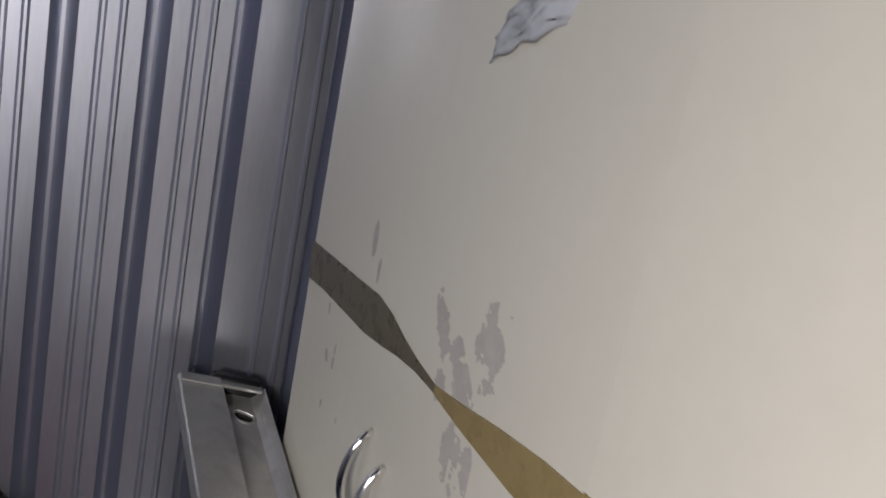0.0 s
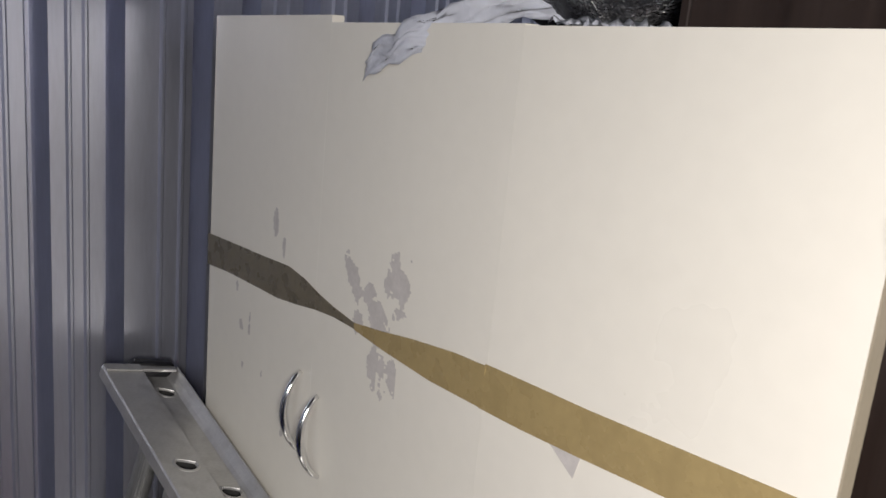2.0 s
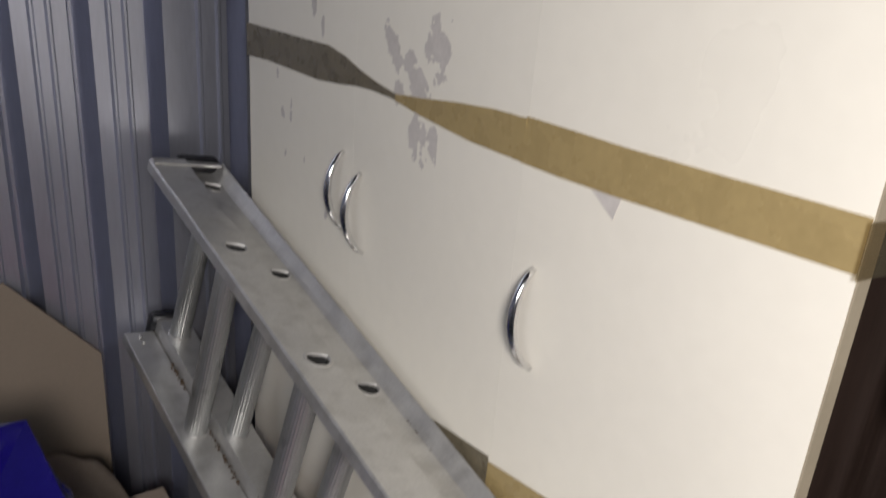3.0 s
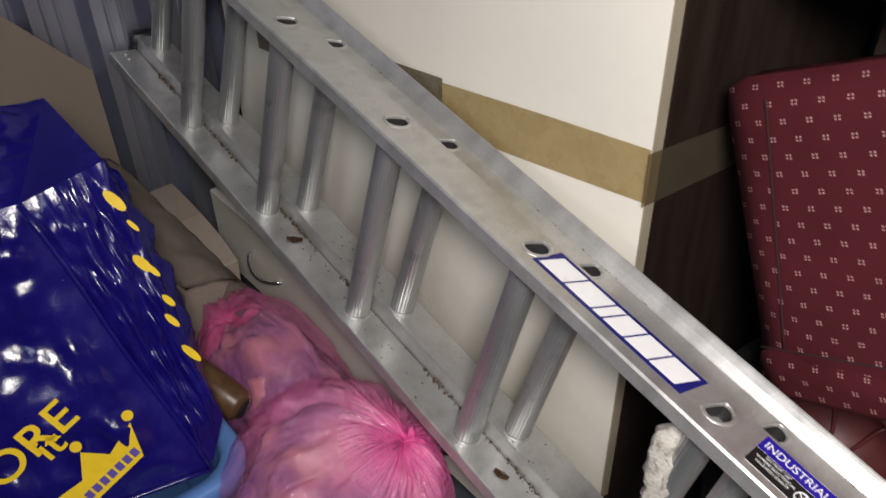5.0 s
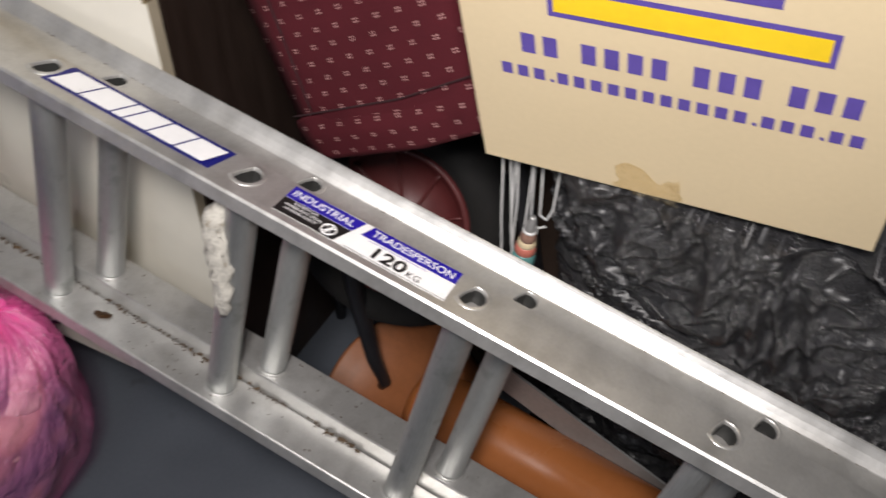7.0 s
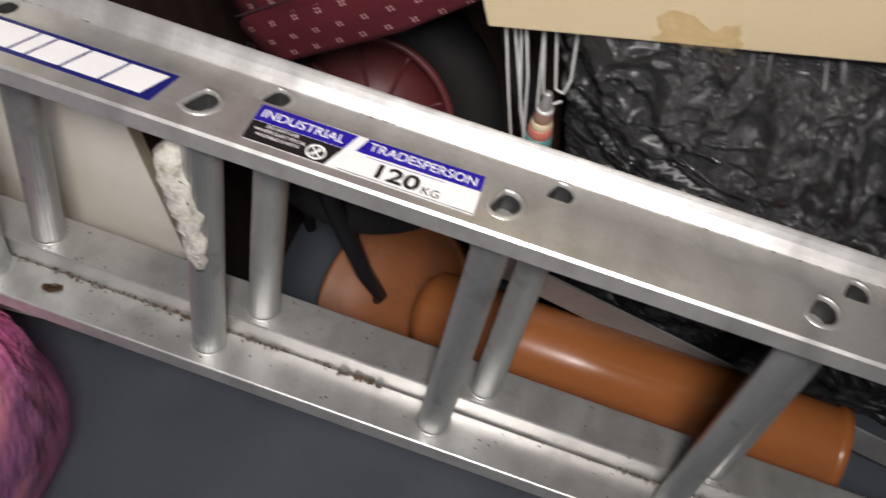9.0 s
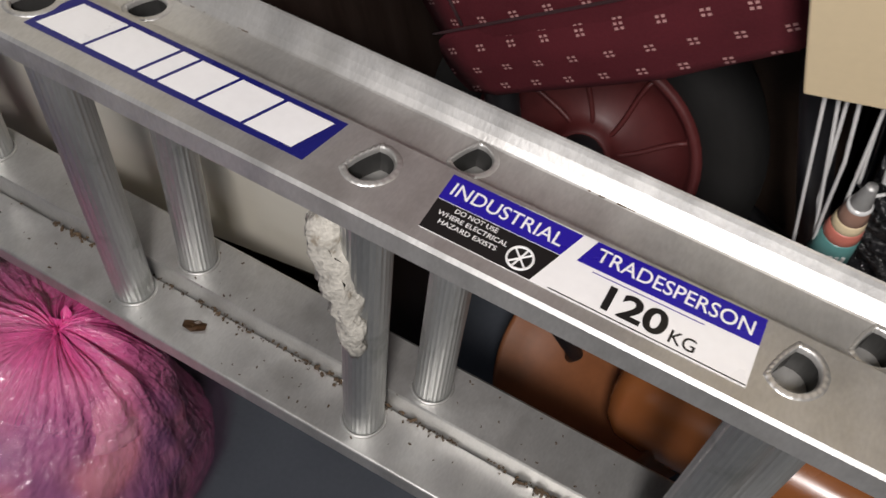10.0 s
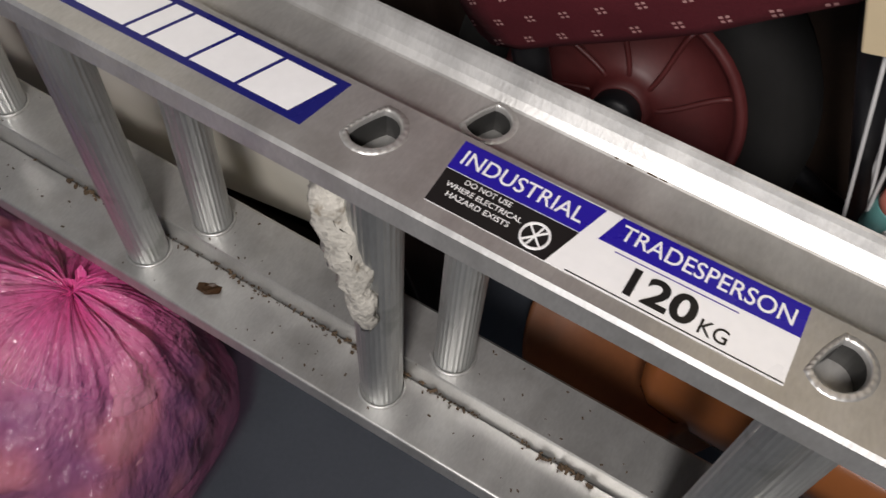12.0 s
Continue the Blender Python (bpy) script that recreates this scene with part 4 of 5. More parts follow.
bar = thing("steel_bar", pose(0, 0, 0), "dull galvanised steel angle bar leaning low", "bar")
bm = bmesh.new()
path = [Vector((0.86, 0.125, 0.335)), Vector((1.63, 0.125, 0.003))]
d = (path[1] - path[0]).normalized()
s_dir = d.cross(Vector((0, 0, 1))).normalized()
u_dir = s_dir.cross(d)
prof = [(-0.014, 0), (0.014, 0), (0.014, 0.004), (-0.010, 0.004), (-0.010, 0.058), (-0.014, 0.058)]
rings = [[bm.verts.new(q + s_dir * -a + u_dir * b) for a, b in prof] for q in path]
for k in range(6):
    bm.faces.new((rings[0][k], rings[0][(k + 1) % 6], rings[1][(k + 1) % 6], rings[1][k]))
bm.faces.new(rings[0][::-1])
bm.faces.new(rings[1])
bmesh.ops.recalc_face_normals(bm, faces=bm.faces[:])
part("angle", bm, STEEL_BAR, bar)
for k in range(4):
    q = path[0].lerp(path[1], 0.55 + 0.05 * k) + s_dir * 0.0105 + u_dir * 0.02
    bmm = bmesh.new()
    bmm.faces.new([bmm.verts.new(q + s_dir * 0.004 + d * a + u_dir * b) for a, b in ((0, 0), (0.008, 0), (0.008, 0.022), (0, 0.022))])
    part("stamped_mark", bmm, BLACK, bar)


def black_sack():
    """A bulky thing wrapped in creased black film."""
    x0, x1, z0, z1 = 0.935, 2.05, 0.0, 0.885

    def front(u, v):
        x = x0 + (x1 - x0) * u
        z = z0 + (z1 - z0) * v
        y = 0.075 + 0.18 * (1 - v) ** 1.4 + 0.03 * math.sin(u * 7 + v * 3)
        edge = min(u, 1 - u) * 6
        if edge < 1:
            y += 0.06 * (1 - edge) ** 2
        w = noise.noise((x * 5, z * 5, 3.0))
        g = noise.noise((x * 3 + 4, z * 3, 9.0))

        def crease(fx, fz, seed, sharp=1.0):
            return (1 - min(1.0, abs(noise.noise((x * fx + w * 0.9, seed, z * fz + w * 1.6 + g * x * 4)) * 2.2))) ** sharp

        fold = 0.026 * crease(3.5, 15, 5.0) + 0.016 * crease(7, 34, 8.0, 1.5) + 0.012 * crease(16, 13, 2.2, 2) * max(0, 0.5 + g) + 0.006 * crease(22, 60, 4.2) + 0.003 * noise.noise((x * 55, 1.0, z * 110)) + 0.03 * g
        return (x, y - fold, z)

    bm = grid_bm(260, 240, front)
    # sides, top and back close the bundle
    bm.verts.ensure_lookup_table()
    rim = [v for v in bm.verts if v.is_boundary]
    ext = bmesh.ops.extrude_edge_only(bm, edges=[e for e in bm.edges if e.is_boundary])
    for v in ext["geom"]:
        if isinstance(v, bmesh.types.BMVert):
            v.co.y = 0.5
            v.co.z = max(0.0, min(v.co.z, z1 - 0.02))
    bmesh.ops.holes_fill(bm, edges=[e for e in bm.edges if e.is_boundary])
    ob = part("wrapped_parcel", bm, BLACKFILM, smooth=True)
    return tagged(ob, "bulky parcel wrapped in creased shiny black plastic film", "parcel")


black_sack()


def wire_rack():
    w = thing("wire_rack", pose(0, 0, 0), "bent white wire rack with hooked ends", "rack")
    runs = [
        [(0.886, 0.055, 0.872), (0.892, 0.052, 0.76), (0.897, 0.06, 0.64), (0.905, 0.075, 0.632), (0.912, 0.08, 0.65)],
        [(0.900, 0.062, 0.872), (0.903, 0.06, 0.74), (0.915, 0.065, 0.66), (0.93, 0.07, 0.652)],
        [(0.922, 0.07, 0.872), (0.925, 0.07, 0.76), (0.935, 0.072, 0.745), (0.945, 0.075, 0.75)],
        [(0.908, 0.05, 0.872), (0.912, 0.05, 0.80), (0.909, 0.055, 0.70), (0.917, 0.058, 0.695), (0.921, 0.06, 0.72), (0.924, 0.062, 0.872)],
        [(0.936, 0.06, 0.872), (0.940, 0.06, 0.78), (0.948, 0.064, 0.772), (0.954, 0.066, 0.79), (0.957, 0.068, 0.872)],
        [(0.893, 0.06, 0.872), (0.905, 0.058, 0.74), (0.918, 0.056, 0.60)],
        [(0.92, 0.08, 0.872), (0.926, 0.2, 0.7), (0.928, 0.33, 0.5), (0.928, 0.34, 0.0)],
    ]
    for pts in runs:
        fine = []
        for a, b in zip(pts, pts[1:]):
            for i in range(5):
                fine.append(tuple(Vector(a).lerp(Vector(b), i / 5)))
        fine.append(pts[-1])
        part("wire", tube_bm(fine, 0.0015, 8), WHITEWIRE, w, smooth=True)
    for z in (0.868,):
        part("cross_wire", tube_bm([(0.886, 0.06, z), (0.93, 0.07, z + 0.002)], 0.0014, 8), WHITEWIRE, w, smooth=True)
    return w


wire_rack()


def paint_bottle():
    t = thing("paint_bottle", pose(0.922, 0.060, 0.676, 6, 5, 20) @ Matrix.Diagonal((0.62, 0.62, 0.85, 1)), "small cone-shaped paint bottle with teal, pink and brown bands", "bottle")
    bands = [("body", (0.0, 0.027), (0.046, 0.024), TEAL, ""), ("label_band", (0.0465, 0.0235), (0.062, 0.021), CORAL, "coral label band"),
             ("label_band", (0.0625, 0.0205), (0.074, 0.0185), BOXCARD, "buff label band"), ("label_band", (0.0745, 0.018), (0.092, 0.0145), PALE_TUBE, "brown label band"),
             ("collar", (0.0925, 0.0155), (0.096, 0.015), WHITEWIRE, "white ring"), ("cap", (0.0965, 0.0125), (0.124, 0.007), STEEL_BAR, "grey tapered cap")]
    for name, (z0, r0), (z1, r1), mat, lab in bands:
        part(name, tube_bm([(0, 0, z0), (0, 0, z0 + 0.001), (0, 0, (z0 + z1) / 2), (0, 0, z1 - 0.001), (0, 0, z1)], [r0 * 0.95, r0, (r0 + r1) / 2, r1, r1 * 0.95], 24), mat, t, lab, True)
    for k in range(3):
        part("label_bar", box_bm(-0.010 + 0.0075 * k, -0.0262, 0.012, -0.0055 + 0.0075 * k, -0.0242, 0.030), WHITEWIRE, t)
    return t


paint_bottle()

# Carton is an addition: it fills the dark gap and carries the backpack.
tagged(part("gap_filler_carton", box_bm(0.47, 0.36, 0.0, 0.90, 0.64, 1.27, 0.004), DARKCARD), "tall dark brown carton, added to fill the dark gap and carry the backpack", "box")


def backpack():
    b = thing("backpack", pose(0.44, 0.03, 1.272), "navy canvas backpack with a metal strap buckle", "bag")
    bm = cushion_bm(0.36, 0.245, 0.30, 0.09, puff=0.03)
    part("body", bm, DARKBLUE, b, smooth=True)
    part("top_seam", tube_bm([(0.03, -0.004, 0.16), (0.1, -0.012, 0.215), (0.2, -0.014, 0.225), (0.3, -0.01, 0.2)], 0.007, 8), BLACK, b, smooth=True)
    return b


backpack()


def hanging_strap():
    s = thing("luggage_strap", pose(0, 0, 0), "dark strap with a steel end clip over the wardrobe side", "strap")
    pts = [(0.415, 0.12, 1.812), (0.425, 0.04, 1.80), (0.43, -0.01, 1.73), (0.43, -0.022, 1.705)]
    part("webbing", tube_bm([(0.36, 0.12, 1.801)] + pts, 0.006, 8), RUBBER, s, smooth=True)
    m = look((0.440, -0.022, 1.678), (0.724, -0.59, 1.753))
    for x0, x1, z0, z1 in ((-0.009, -0.0065, -0.02, 0.02), (0.0065, 0.009, -0.02, 0.02), (-0.009, 0.009, 0.0175, 0.02), (-0.009, 0.009, -0.012, -0.0095)):
        ob = part("clip", box_bm(x0, z0, -0.0015, x1, z1, 0.0015, 0.0006), CHROME, s, "steel clip")
        ob.matrix_basis = m @ pose(0, 0, 0, 0, 0, -14)
    ob = part("clip_plate", box_bm(-0.0064, -0.0094, -0.001, 0.0064, 0.0174, 0.0006), STEEL_BAR, s)
    ob.matrix_basis = m @ pose(0, 0, 0, 0, 0, -14)
    return s


hanging_strap()

# ---- on top of the wardrobe ----
bm = grid_bm(30, 16, lambda u, v: (-0.285 + 0.30 * u + 0.02 * v, -0.008 + 0.10 * max(0, u * 1.5 - 0.45) - 0.01 * abs(noise.noise((u * 7, v * 5, 1))), 1.735 + 0.09 * min(1, u * 1.35) + 0.045 * (v - 0.5) * (1.1 - u * 0.2) + 0.012 * noise.noise((u * 9, v * 6, 5))))
bmesh.ops.solidify(bm, geom=bm.faces[:], thickness=0.0007)
tagged(part("plastic_film", bm, PAPER, smooth=True), "crumpled white plastic film hanging over the wardrobe edge", "film")
bm = grid_bm(18, 12, lambda u, v: (0.0 + 0.10 * u, 0.03 + 0.08 * v, 1.80 + 0.02 * abs(noise.noise((u * 8, v * 6, 3)))))
bmesh.ops.solidify(bm, geom=bm.faces[:], thickness=0.0007)
tagged(part("plastic_film", bm, PAPER, smooth=True), "scrap of white film lying on the wardrobe", "film")
bm = bmesh.new()
bmesh.ops.create_icosphere(bm, subdivisions=4, radius=1, matrix=Matrix.Translation((-0.03, 0.14, 1.87)) @ Matrix.Diagonal((0.13, 0.1, 0.09, 1)))
for v in bm.verts:
    v.co += v.normal * 0.012 * noise.noise(v.co * 14)
    v.co.z = max(v.co.z, 1.796)
tagged(part("black_bag", bm, BLACKFILM, smooth=True), "small tied black plastic bag on the wardrobe", "bag")
crate = thing("wooden_tray", pose(0.13, 0.10, 1.796), "dark wooden tray box lying on the wardrobe", "tray")
part("base", box_bm(0, 0, 0, 0.26, 0.3, 0.012, 0.002), WOOD, crate)
part("front_board", box_bm(0, -0.012, 0, 0.26, -0.0005, 0.12, 0.002), WOOD, crate)
part("side_board", box_bm(-0.012, -0.012, 0, -0.0005, 0.3, 0.12, 0.002), WOOD, crate)
part("side_board", box_bm(0.2605, -0.012, 0, 0.272, 0.3, 0.12, 0.002), WOOD, crate)


# ---- heap beside the ladder ----
def lump_bm(c, r, seed, rough=0.3, freq=1.7, sub=4):
    bm = bmesh.new()
    bmesh.ops.create_icosphere(bm, subdivisions=sub, radius=1)
    for v in bm.verts:
        n = v.co.normalized()
        k = 1 + rough * noise.noise(n * freq + Vector((seed, seed * 2, 0))) + rough * 0.3 * noise.noise(n * freq * 3.1 + Vector((seed, 0, 1)))
        v.co = Vector(c) + Vector((n.x * r[0], n.y * r[1], n.z * r[2])) * k
        v.co.z = max(v.co.z, 0.004)
    return bm


def pink_sack(name, centre, r, knot, seed, label, contents, bundles=()):
    """A tied film bag: pleats run out from the knot over a lumpy body."""
    b = thing(name, pose(centre[0], centre[1], 0), label, "bag", group="pink bags")
    c = Vector((0, 0, centre[2]))
    kn = Vector((knot[0] - centre[0], knot[1] - centre[1], knot[2]))
    pole = (kn - c).normalized()
    ux = pole.orthogonal().normalized()
    uy = pole.cross(ux)
    nu, nv = 300, 80

    def swell(n):
        return 1 + 0.09 * noise.noise(n * 1.9 + Vector((seed, 0, 0))) + 0.025 * noise.noise(n * 4.7 + Vector((0, seed, 0)))

    def full(n):
        """A fuller shape than a ball, with broad shoulders."""
        q = [math.copysign(abs(a) ** 0.84, a) * b * 0.95 for a, b in zip(n, r)]
        return Vector(q)

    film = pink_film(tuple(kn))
    bm = bmesh.new()
    rings = []
    for j in range(nv + 1):
        th = math.pi * (j / nv)
        ring = []
        for i in range(nu):
            ph = 2 * math.pi * i / nu
            n = pole * math.cos(th) + (ux * math.cos(ph) + uy * math.sin(ph)) * math.sin(th)
            body = full(n)
            k = swell(n)
            pleat = noise.noise((math.cos(ph) * 5, math.sin(ph) * 5, seed + th * 0.8)) + 0.75 * abs(noise.noise((math.cos(ph) * 16, math.sin(ph) * 16, seed + th * 1.5))) + 0.5 * abs(noise.noise((math.cos(ph) * 34, math.sin(ph) * 34, seed + th * 2)))
            fade = math.exp(-((th / 0.85) ** 2))
            k += 0.085 * pleat * fade * min(1, th / 0.12) + 0.02 * noise.noise(n * 7) + 0.012 * abs(noise.noise(n * 15 + Vector((seed, 1, 2))))
            p = c + body * k
            # drawn in to the knot
            pull = math.exp(-((th / 0.20) ** 2))
            p = p.lerp(kn, pull * 0.55) if th < 1.0 else p
            if p.x > 0:
                p.x *= 0.72 + 0.28 * min(1.0, max(0.0, p.z) / (centre[2] * 1.35))
            p.z = max(p.z, 0.003)
            ring.append(bm.verts.new(p))
        rings.append(ring)
    for a, q in zip(rings, rings[1:]):
        for i in range(nu):
            bm.faces.new((a[i], a[(i + 1) % nu], q[(i + 1) % nu], q[i]))
    bmesh.ops.remove_doubles(bm, verts=bm.verts[:], dist=1e-5)
    bmesh.ops.recalc_face_normals(bm, faces=bm.faces[:])
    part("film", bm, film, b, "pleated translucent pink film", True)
    # the tied tail
    bm = grid_bm(20, 10, lambda u, v: tuple(kn + pole * (0.004 + 0.014 * v) + (ux * math.cos(6.28 * u) + uy * math.sin(6.28 * u)) * (0.006 + 0.02 * v * (0.7 + 0.5 * math.sin(u * 31)))))
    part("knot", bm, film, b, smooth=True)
    # a wad of clothes fills the film
    bm = bmesh.new()
    bmesh.ops.create_icosphere(bm, subdivisions=5, radius=1)
    for v in bm.verts:
        n = v.co.normalized()
        k = swell(n) * (0.83 + 0.11 * noise.noise(n * 3.1 + Vector((seed, seed, 0))) + 0.04 * noise.noise(n * 8)) - 0.22 * max(0, n.dot(pole) - 0.75)
        v.co = c + full(n) * k
        if v.co.x > 0:
            v.co.x *= 0.72 + 0.28 * min(1.0, max(0.0, v.co.z) / (centre[2] * 1.35))
        v.co.z = max(v.co.z, 0.006)
    part("cloth_wad", bm, contents, b, "crammed dark purple clothes", True)
    for (bx, by, bz), size, mat, words in bundles:
        bm = lump_bm((bx - centre[0], by - centre[1], bz), size, seed + bz * 9, 0.22, 1.8)
        part("cloth_bundle", bm, mat, b, words, True)
    return b


pink_sack("pink_bag", (0.120, -0.345, 0.262), (0.205, 0.20, 0.285), (0.192, -0.246, 0.472), 2.0, "tied translucent pink plastic bag full of clothes beside the ladder", CLOTH_MIX,
          [((0.195, -0.375, 0.29), (0.07, 0.07, 0.07), PALE_CLOTH, "pale cream cloth bundle"), ((0.055, -0.435, 0.21), (0.06, 0.05, 0.09), PINK_INSIDE, "faded coral cloth bundle"), ((0.215, -0.30, 0.36), (0.05, 0.055, 0.05), PALE_CLOTH, "pale cream cloth bundle")])
pink_sack("pink_bag", (-0.175, -0.285, 0.24), (0.26, 0.135, 0.255), (-0.40, -0.27, 0.33), 7.0, "slumped translucent pink plastic bag of clothes against the wardrobe drawer", CLOTH_MIX,
          [((-0.12, -0.325, 0.33), (0.085, 0.05, 0.08), PINK_INSIDE, "faded coral cloth bundle"), ((-0.09, -0.30, 0.375), (0.055, 0.04, 0.045), PALE_CLOTH, "pale cream cloth bundle")])


def tub():
    t = thing("plastic_tub", pose(0, 0, 0), "light blue plastic storage tub with a white paper label", "tub")
    x0, y0, x1, y1, h = -0.48, -0.93, 0.01, -0.455, 0.42

    def ring_prof(g, r=0.07):
        return rounded(x0 - g, y0 - g, x1 + g, y1 + g, r, 6)

    bm = bmesh.new()
    levels = [(-0.045, 0.0), (-0.03, 0.04), (-0.004, h - 0.05), (0.0, h - 0.045), (0.022, h - 0.04), (0.024, h), (0.018, h + 0.006), (-0.004, h + 0.004), (-0.012, h - 0.02), (-0.04, 0.02)]
    rings = [[bm.verts.new((x, y, z)) for x, y in ring_prof(g)] for g, z in levels]
    n = len(rings[0])
    for a, b in zip(rings, rings[1:]):
        for k in range(n):
            bm.faces.new((a[k], a[(k + 1) % n], b[(k + 1) % n], b[k]))
    bm.faces.new(rings[0][::-1])
    bm.faces.new(rings[-1])
    bmesh.ops.recalc_face_normals(bm, faces=bm.faces[:])
    part("tub_body", bm, TUB, t, smooth=True)
    part("paper_label", box_bm(0.0, -0.69, 0.24, 0.0035, -0.58, 0.33), PAPER, t, "white paper label")
    for z in (0.262, 0.28, 0.298, 0.312):
        part("label_bar", box_bm(0.0037, -0.68, z, 0.0042, -0.60, z + 0.007), PRINT_VIOLET, t)
    return t


tub()


def blue_bag():
    b = thing("shopping_bag", pose(0, 0, 0), "slumped glossy blue woven bag with yellow print, on the tub", "bag")
    P0, P1, P2, P3 = Vector((0.0, -0.503, 0.436)), Vector((-0.105, -0.96, 0.436)), Vector((-0.47, -0.90, 0.436)), Vector((-0.40, -0.43, 0.436))
    T0 = Vector((-0.225, -0.60, 0.89))
    M0, M1 = Vector((-0.03, -0.452, 0.50)), Vector((-0.215, -0.472, 0.915))
    T1 = T0 + (P1 - P0) * 0.85
    T2, T3 = Vector((-0.50, -0.90, 0.95)), Vector((-0.405, -0.485, 0.945))
    nA = (T0 - P0).cross(P1 - P0).normalized()
    if nA.x < 0:
        nA = -nA

    def face(a, q, c, d, puff, seed, nx=40, ny=40):
        nrm = (q - a).cross(d - a).normalized()
        mid = (P0 + P2) / 2 + Vector((0, 0, 0.3))
        if nrm.dot((a + c) / 2 - mid) < 0:
            nrm = -nrm

        def fn(u, v):
            p = a * (1 - u) * (1 - v) + q * u * (1 - v) + c * u * v + d * (1 - u) * v
            e = min(1, 9 * min(u, 1 - u, v, 1 - v))
            return p + nrm * e * (puff * math.sin(math.pi * u) * math.sin(math.pi * v) + 0.02 * noise.noise((u * 3 + seed, v * 4, seed)) + 0.022 * abs(noise.noise((u * 7 + v * 3, v * 8 - u * 4, seed))) + 0.009 * abs(noise.noise((u * 15 - v * 9, v * 17 + u * 5, seed))) + 0.006 * noise.noise((u * 19, v * 19, seed)))

        return grid_bm(nx, ny, fn)

    part("front_panel", face(P1, P0, T0, T1, 0.004, 1.0), BLUEBAG, b, smooth=True)
    part("side_panel", face(P0, M0, M1, T0, 0.012, 2.0), BLUEBAG, b, smooth=True)
    part("side_panel", face(M0, P3, T3, M1, 0.02, 7.0), BLUEBAG, b, smooth=True)
    part("back_panel", face(P3, P2, T2, T3, 0.02, 3.0), BLUEBAG, b, smooth=True)
    part("side_panel", face(P2, P1, T1, T2, 0.02, 4.0), BLUEBAG, b, smooth=True)
    part("top_panel", face(T1, T0, T3, T2, 0.03, 5.0), BLUEBAG, b, smooth=True)
    bm = bmesh.new()
    bm.faces.new([bm.verts.new(q) for q in (T0, M1, T3)])
    part("gusset", bm, BLUEBAG, b)
    part("bottom_panel", face(P0, P1, P2, P3, 0.0, 6.0, 4, 4), BLUEBAG, b)
    part("seam", tube_bm([tuple(P0.lerp(T0, i / 10) + Vector((0.004, 0.002 * math.sin(i), 0.002))) for i in range(11)], 0.0045, 8), BLUEBAG, b, "raised seam", True)
    part("seam", tube_bm([tuple(P0.lerp(P1, i / 10) + Vector((0.004, 0, 0.002))) for i in range(11)], 0.004, 8), BLUEBAG, b, smooth=True)
    # carrying strap across the top of the front
    strap = [tuple(T0.lerp(T1, 0.1 + 0.5 * (i / 12)) + nA * 0.012 + (P0 - T0) * (0.02 + 0.55 * (1 - abs(i / 6 - 1)) ** 0.5 * 0.3)) for i in range(13)]
    part("strap", tube_bm(strap, 0.008, 8), BLUEBAG, b, "webbing strap", True)
    # print on the front panel
    right = (P0 - P1).normalized()
    upv = nA.cross(right).normalized()
    if upv.z < 0:
        upv = -upv
    ca, sa = math.cos(radians(28)), math.sin(radians(28))
    tr, tu = right * ca + upv * sa, upv * ca - right * sa
    m = Matrix.Identity(4)
    m.col[0][:3], m.col[1][:3], m.col[2][:3] = tr, tu, nA

    def at(dx, dz):
        q = m.copy()
        q.col[3][:3] = P0 - right * dx + upv * dz + nA * 0.026
        return q

    text_part("lettering", "STORE", YELLOW, b, at(0.365, 0.055), 0.05, 0.235, bold=0.01)
    text_part("lettering", "it", YELLOW, b, at(0.215, 0.115), 0.04, 0.035, bold=0.01)
    crown = [(0, 0), (0.13, 0), (0.155, 0.055), (0.10, 0.04), (0.075, 0.075), (0.045, 0.04), (-0.02, 0.05)]
    bm = bmesh.new()
    bm.faces.new([bm.verts.new((x, y, 0)) for x, y in crown])
    ob = part("crown_mark", bm, YELLOW, b)
    ob.matrix_basis = at(0.205, 0.012)
    for x, y in ((-0.02, 0.06), (0.077, 0.086), (0.16, 0.066)):
        bm = bmesh.new()
        bmesh.ops.create_circle(bm, cap_ends=True, radius=0.009, segments=16, matrix=Matrix.Translation((x, y, 0)))
        ob = part("crown_dot", bm, YELLOW, b)
        ob.matrix_basis = at(0.205, 0.012)
    for k in range(7):
        bm = bmesh.new()
        bm.faces.new([bm.verts.new(p) for p in ((0.03 + 0.015 * k, 0.008, 0.001), (0.041 + 0.015 * k, 0.008, 0.001), (0.041 + 0.015 * k, 0.022, 0.001), (0.03 + 0.015 * k, 0.022, 0.001))])
        ob = part("brand_block", bm, PRINT_VIOLET, b)
        ob.matrix_basis = at(0.205, 0.012)
    # yellow print along the far edge of the gusset
    xr = ((M0 + M1) - (P0 + T0)).normalized()
    nB = xr.cross((T0 - P0).normalized()).normalized()
    if nB.x < 0:
        nB = -nB
    yu = nB.cross(xr).normalized()
    if yu.z < 0:
        yu = -yu
    for u, v, w, h in ((0.90, 0.88, 0.016, 0.042), (0.97, 0.78, 0.007, 0.024), (0.86, 0.66, 0.015, 0.036), (0.95, 0.62, 0.009, 0.030), (0.97, 0.50, 0.010, 0.026), (0.88, 0.44, 0.010, 0.030), (0.93, 0.30, 0.012, 0.040)):
        q = P0.lerp(M0, u).lerp(T0.lerp(M1, u), v) + nB * 0.026
        bm = bmesh.new()
        bmesh.ops.create_circle(bm, cap_ends=True, radius=1, segments=18, matrix=Matrix.Diagonal((w / 2, h / 2, 1, 1)))
        ob = part("yellow_mark", bm, YELLOW, b)
        mm = Matrix.Identity(4)
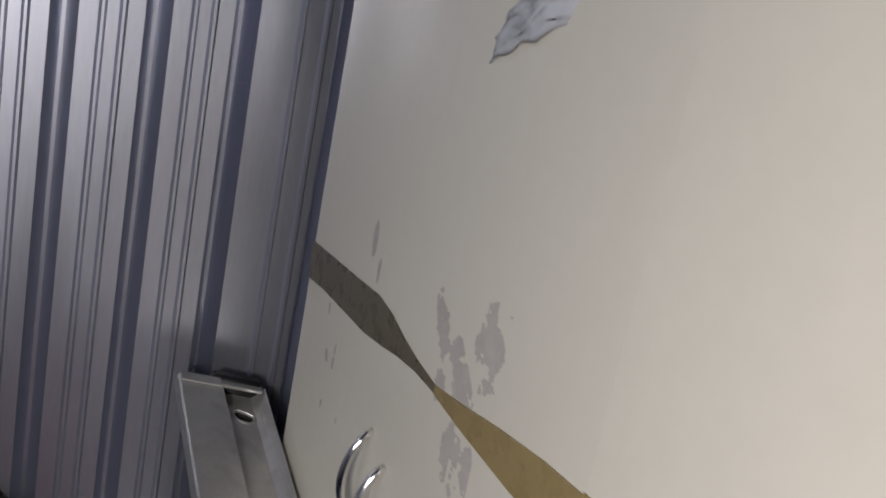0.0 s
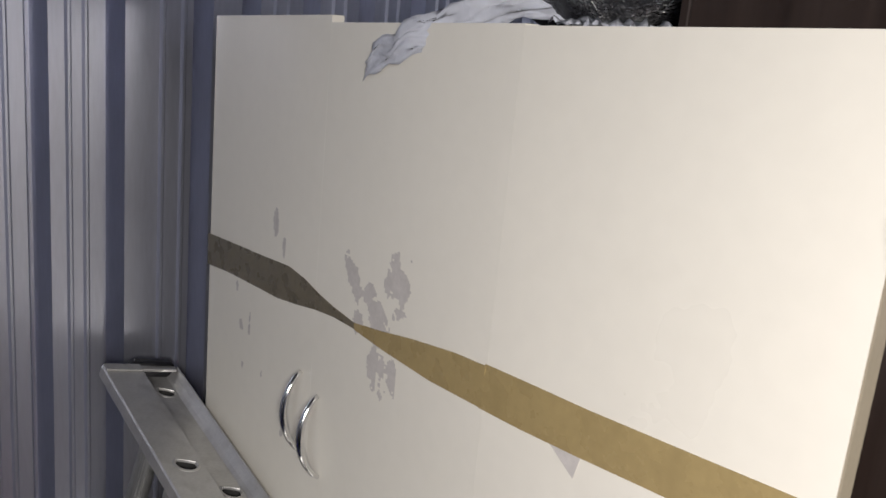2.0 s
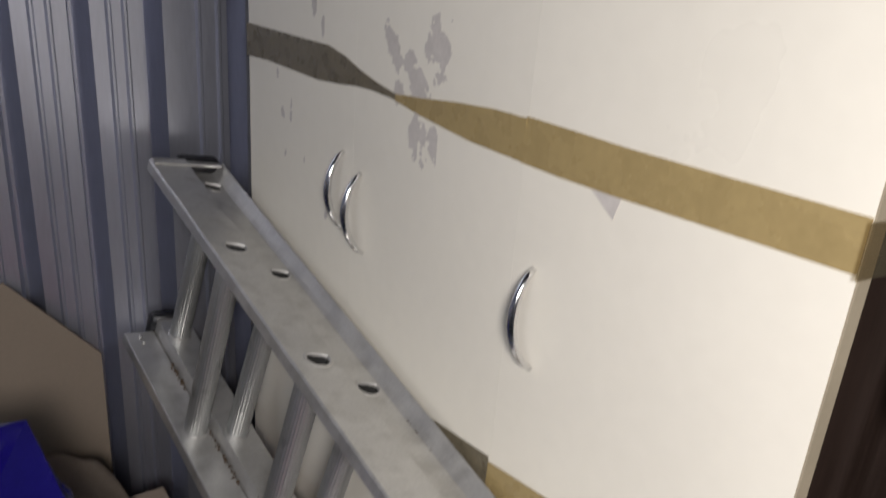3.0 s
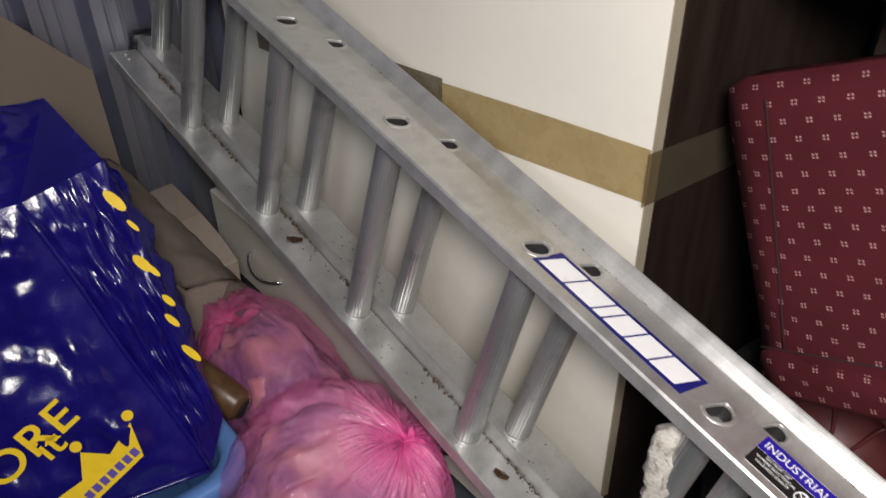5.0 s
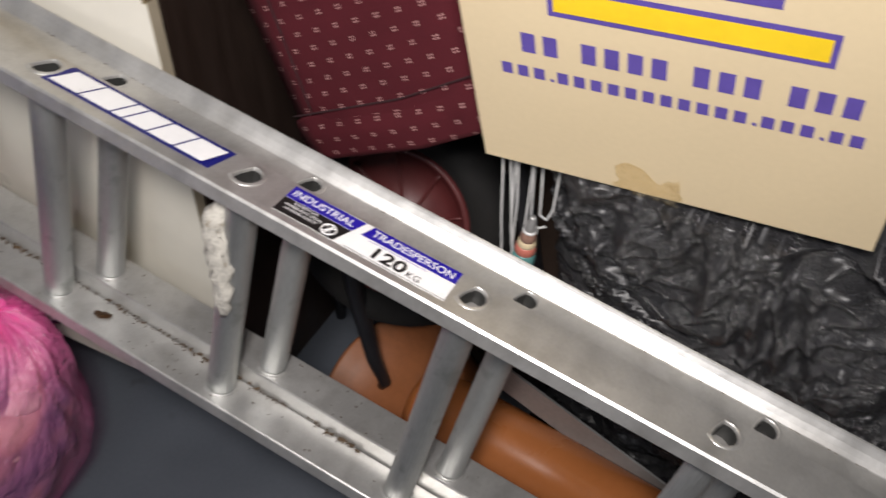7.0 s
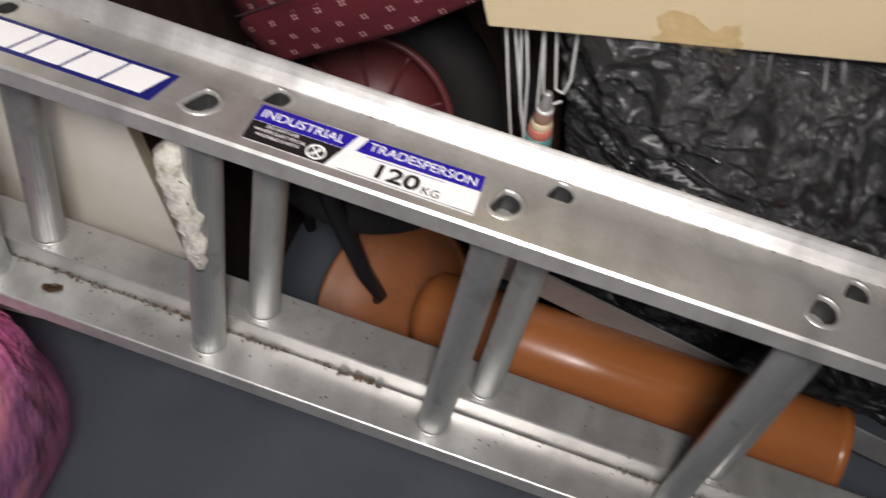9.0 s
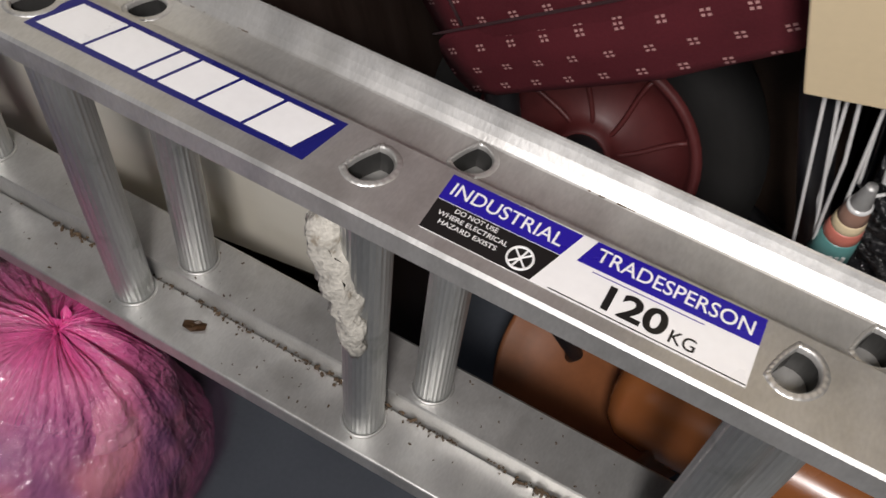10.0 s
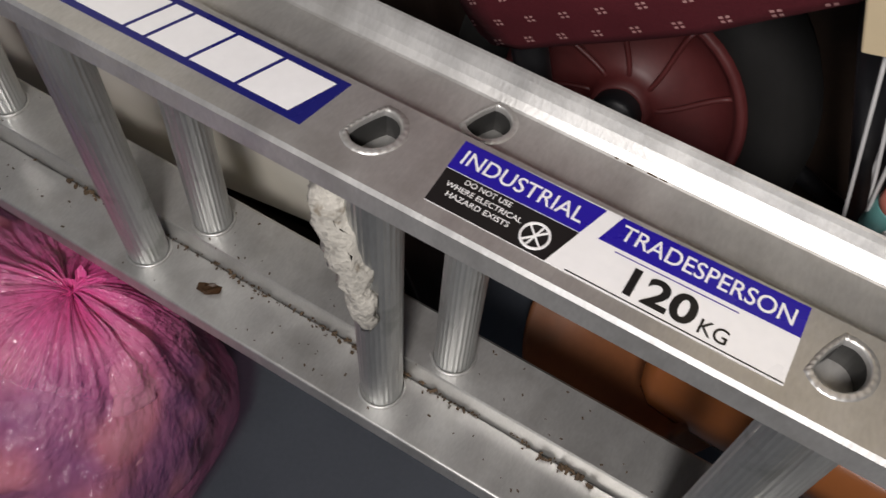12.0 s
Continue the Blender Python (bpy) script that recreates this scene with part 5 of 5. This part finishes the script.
        mm.col[0][:3], mm.col[1][:3], mm.col[2][:3], mm.col[3][:3] = xr, yu, nB, q
        ob.matrix_basis = mm
    return b


blue_bag()


def bottle():
    b = thing("brown_bottle", pose(0, 0, 0), "mottled brown glass bottle poking out between bags", "bottle")
    a, c = Vector((-0.24, -0.44, 0.452)), Vector((-0.108, -0.388, 0.405))
    part("body", tube_bm([a.lerp(c, t) for t in (0, 0.05, 0.5, 0.93, 0.97, 1.0)], [0.02, 0.03, 0.032, 0.031, 0.027, 0.02], 20), BROWN_BOTTLE, b, smooth=True)
    part("base_ring", tube_bm([c, c + (c - a).normalized() * 0.004], [0.022, 0.018], 20), RUBBER, b, smooth=True)
    return b


bottle()


def cardboard_sheet():
    s = thing("cardboard_sheet", pose(0, 0, 0), "flattened brown cardboard leaning on the steel wall", "cardboard")
    out = [(-0.95, 0.0), (-0.30, 0.0), (-0.277, 0.45), (-0.268, 0.725), (-0.424, 0.905), (-0.50, 0.86), (-0.95, 0.80)]
    bm = bmesh.new()
    fr = [bm.verts.new((-0.80 - 0.13 * min(1, z / 0.9), y, z)) for y, z in out]
    bk = [bm.verts.new((-0.806 - 0.13 * min(1, z / 0.9), y, z)) for y, z in out]
    bm.faces.new(fr)
    bm.faces.new(bk[::-1])
    for k in range(len(out)):
        bm.faces.new((fr[k], bk[k], bk[(k + 1) % len(out)], fr[(k + 1) % len(out)]))
    bmesh.ops.recalc_face_normals(bm, faces=bm.faces[:])
    part("sheet", bm, CARD, s)
    return s


cardboard_sheet()


def open_carton():
    c = thing("open_carton", pose(-0.565, -0.315, 0.0), "crushed brown carton with a torn flap", "box")
    body = box_bm(-0.16, -0.14, 0.0, 0.13, 0.10, 0.50, 0.003)
    bmesh.ops.subdivide_edges(body, edges=body.edges[:], cuts=3, use_grid_fill=True)
    for v in body.verts:
        v.co.z -= 0.28 * max(0, v.co.x + 0.03) * (v.co.z / 0.5)
        v.co += Vector((1, 1, 0.3)) * 0.006 * noise.noise(v.co * 8)
        v.co.z = max(v.co.z, 0.0)
    part("body", body, PALECARD, c)
    bm = grid_bm(26, 16, lambda u, v: (-0.13 + 0.31 * u + 0.012 * noise.noise((u * 4, v * 4, 6)), -0.135 + 0.10 * u + 0.13 * math.sin(2.3 * v), 0.665 - 0.185 * u - 0.10 * (1 - math.cos(2.3 * v)) * 0.8 + 0.016 * noise.noise((u * 5, v * 4, 3)) + 0.006 * noise.noise((u * 14, v * 12, 3))))
    bmesh.ops.solidify(bm, geom=bm.faces[:], thickness=0.005)
    part("flap", bm, PALECARD, c, "curled torn flap", True)
    bm = grid_bm(20, 10, lambda u, v: (-0.12 + 0.30 * u, -0.140 + 0.10 * u - 0.012 * math.sin(3 * v) + 0.008 * noise.noise((u * 6, v * 6, 9)), 0.655 - 0.185 * u - 0.19 * v))
    bmesh.ops.solidify(bm, geom=bm.faces[:], thickness=0.004)
    part("flap", bm, PALECARD, c, smooth=True)
    return c


open_carton()
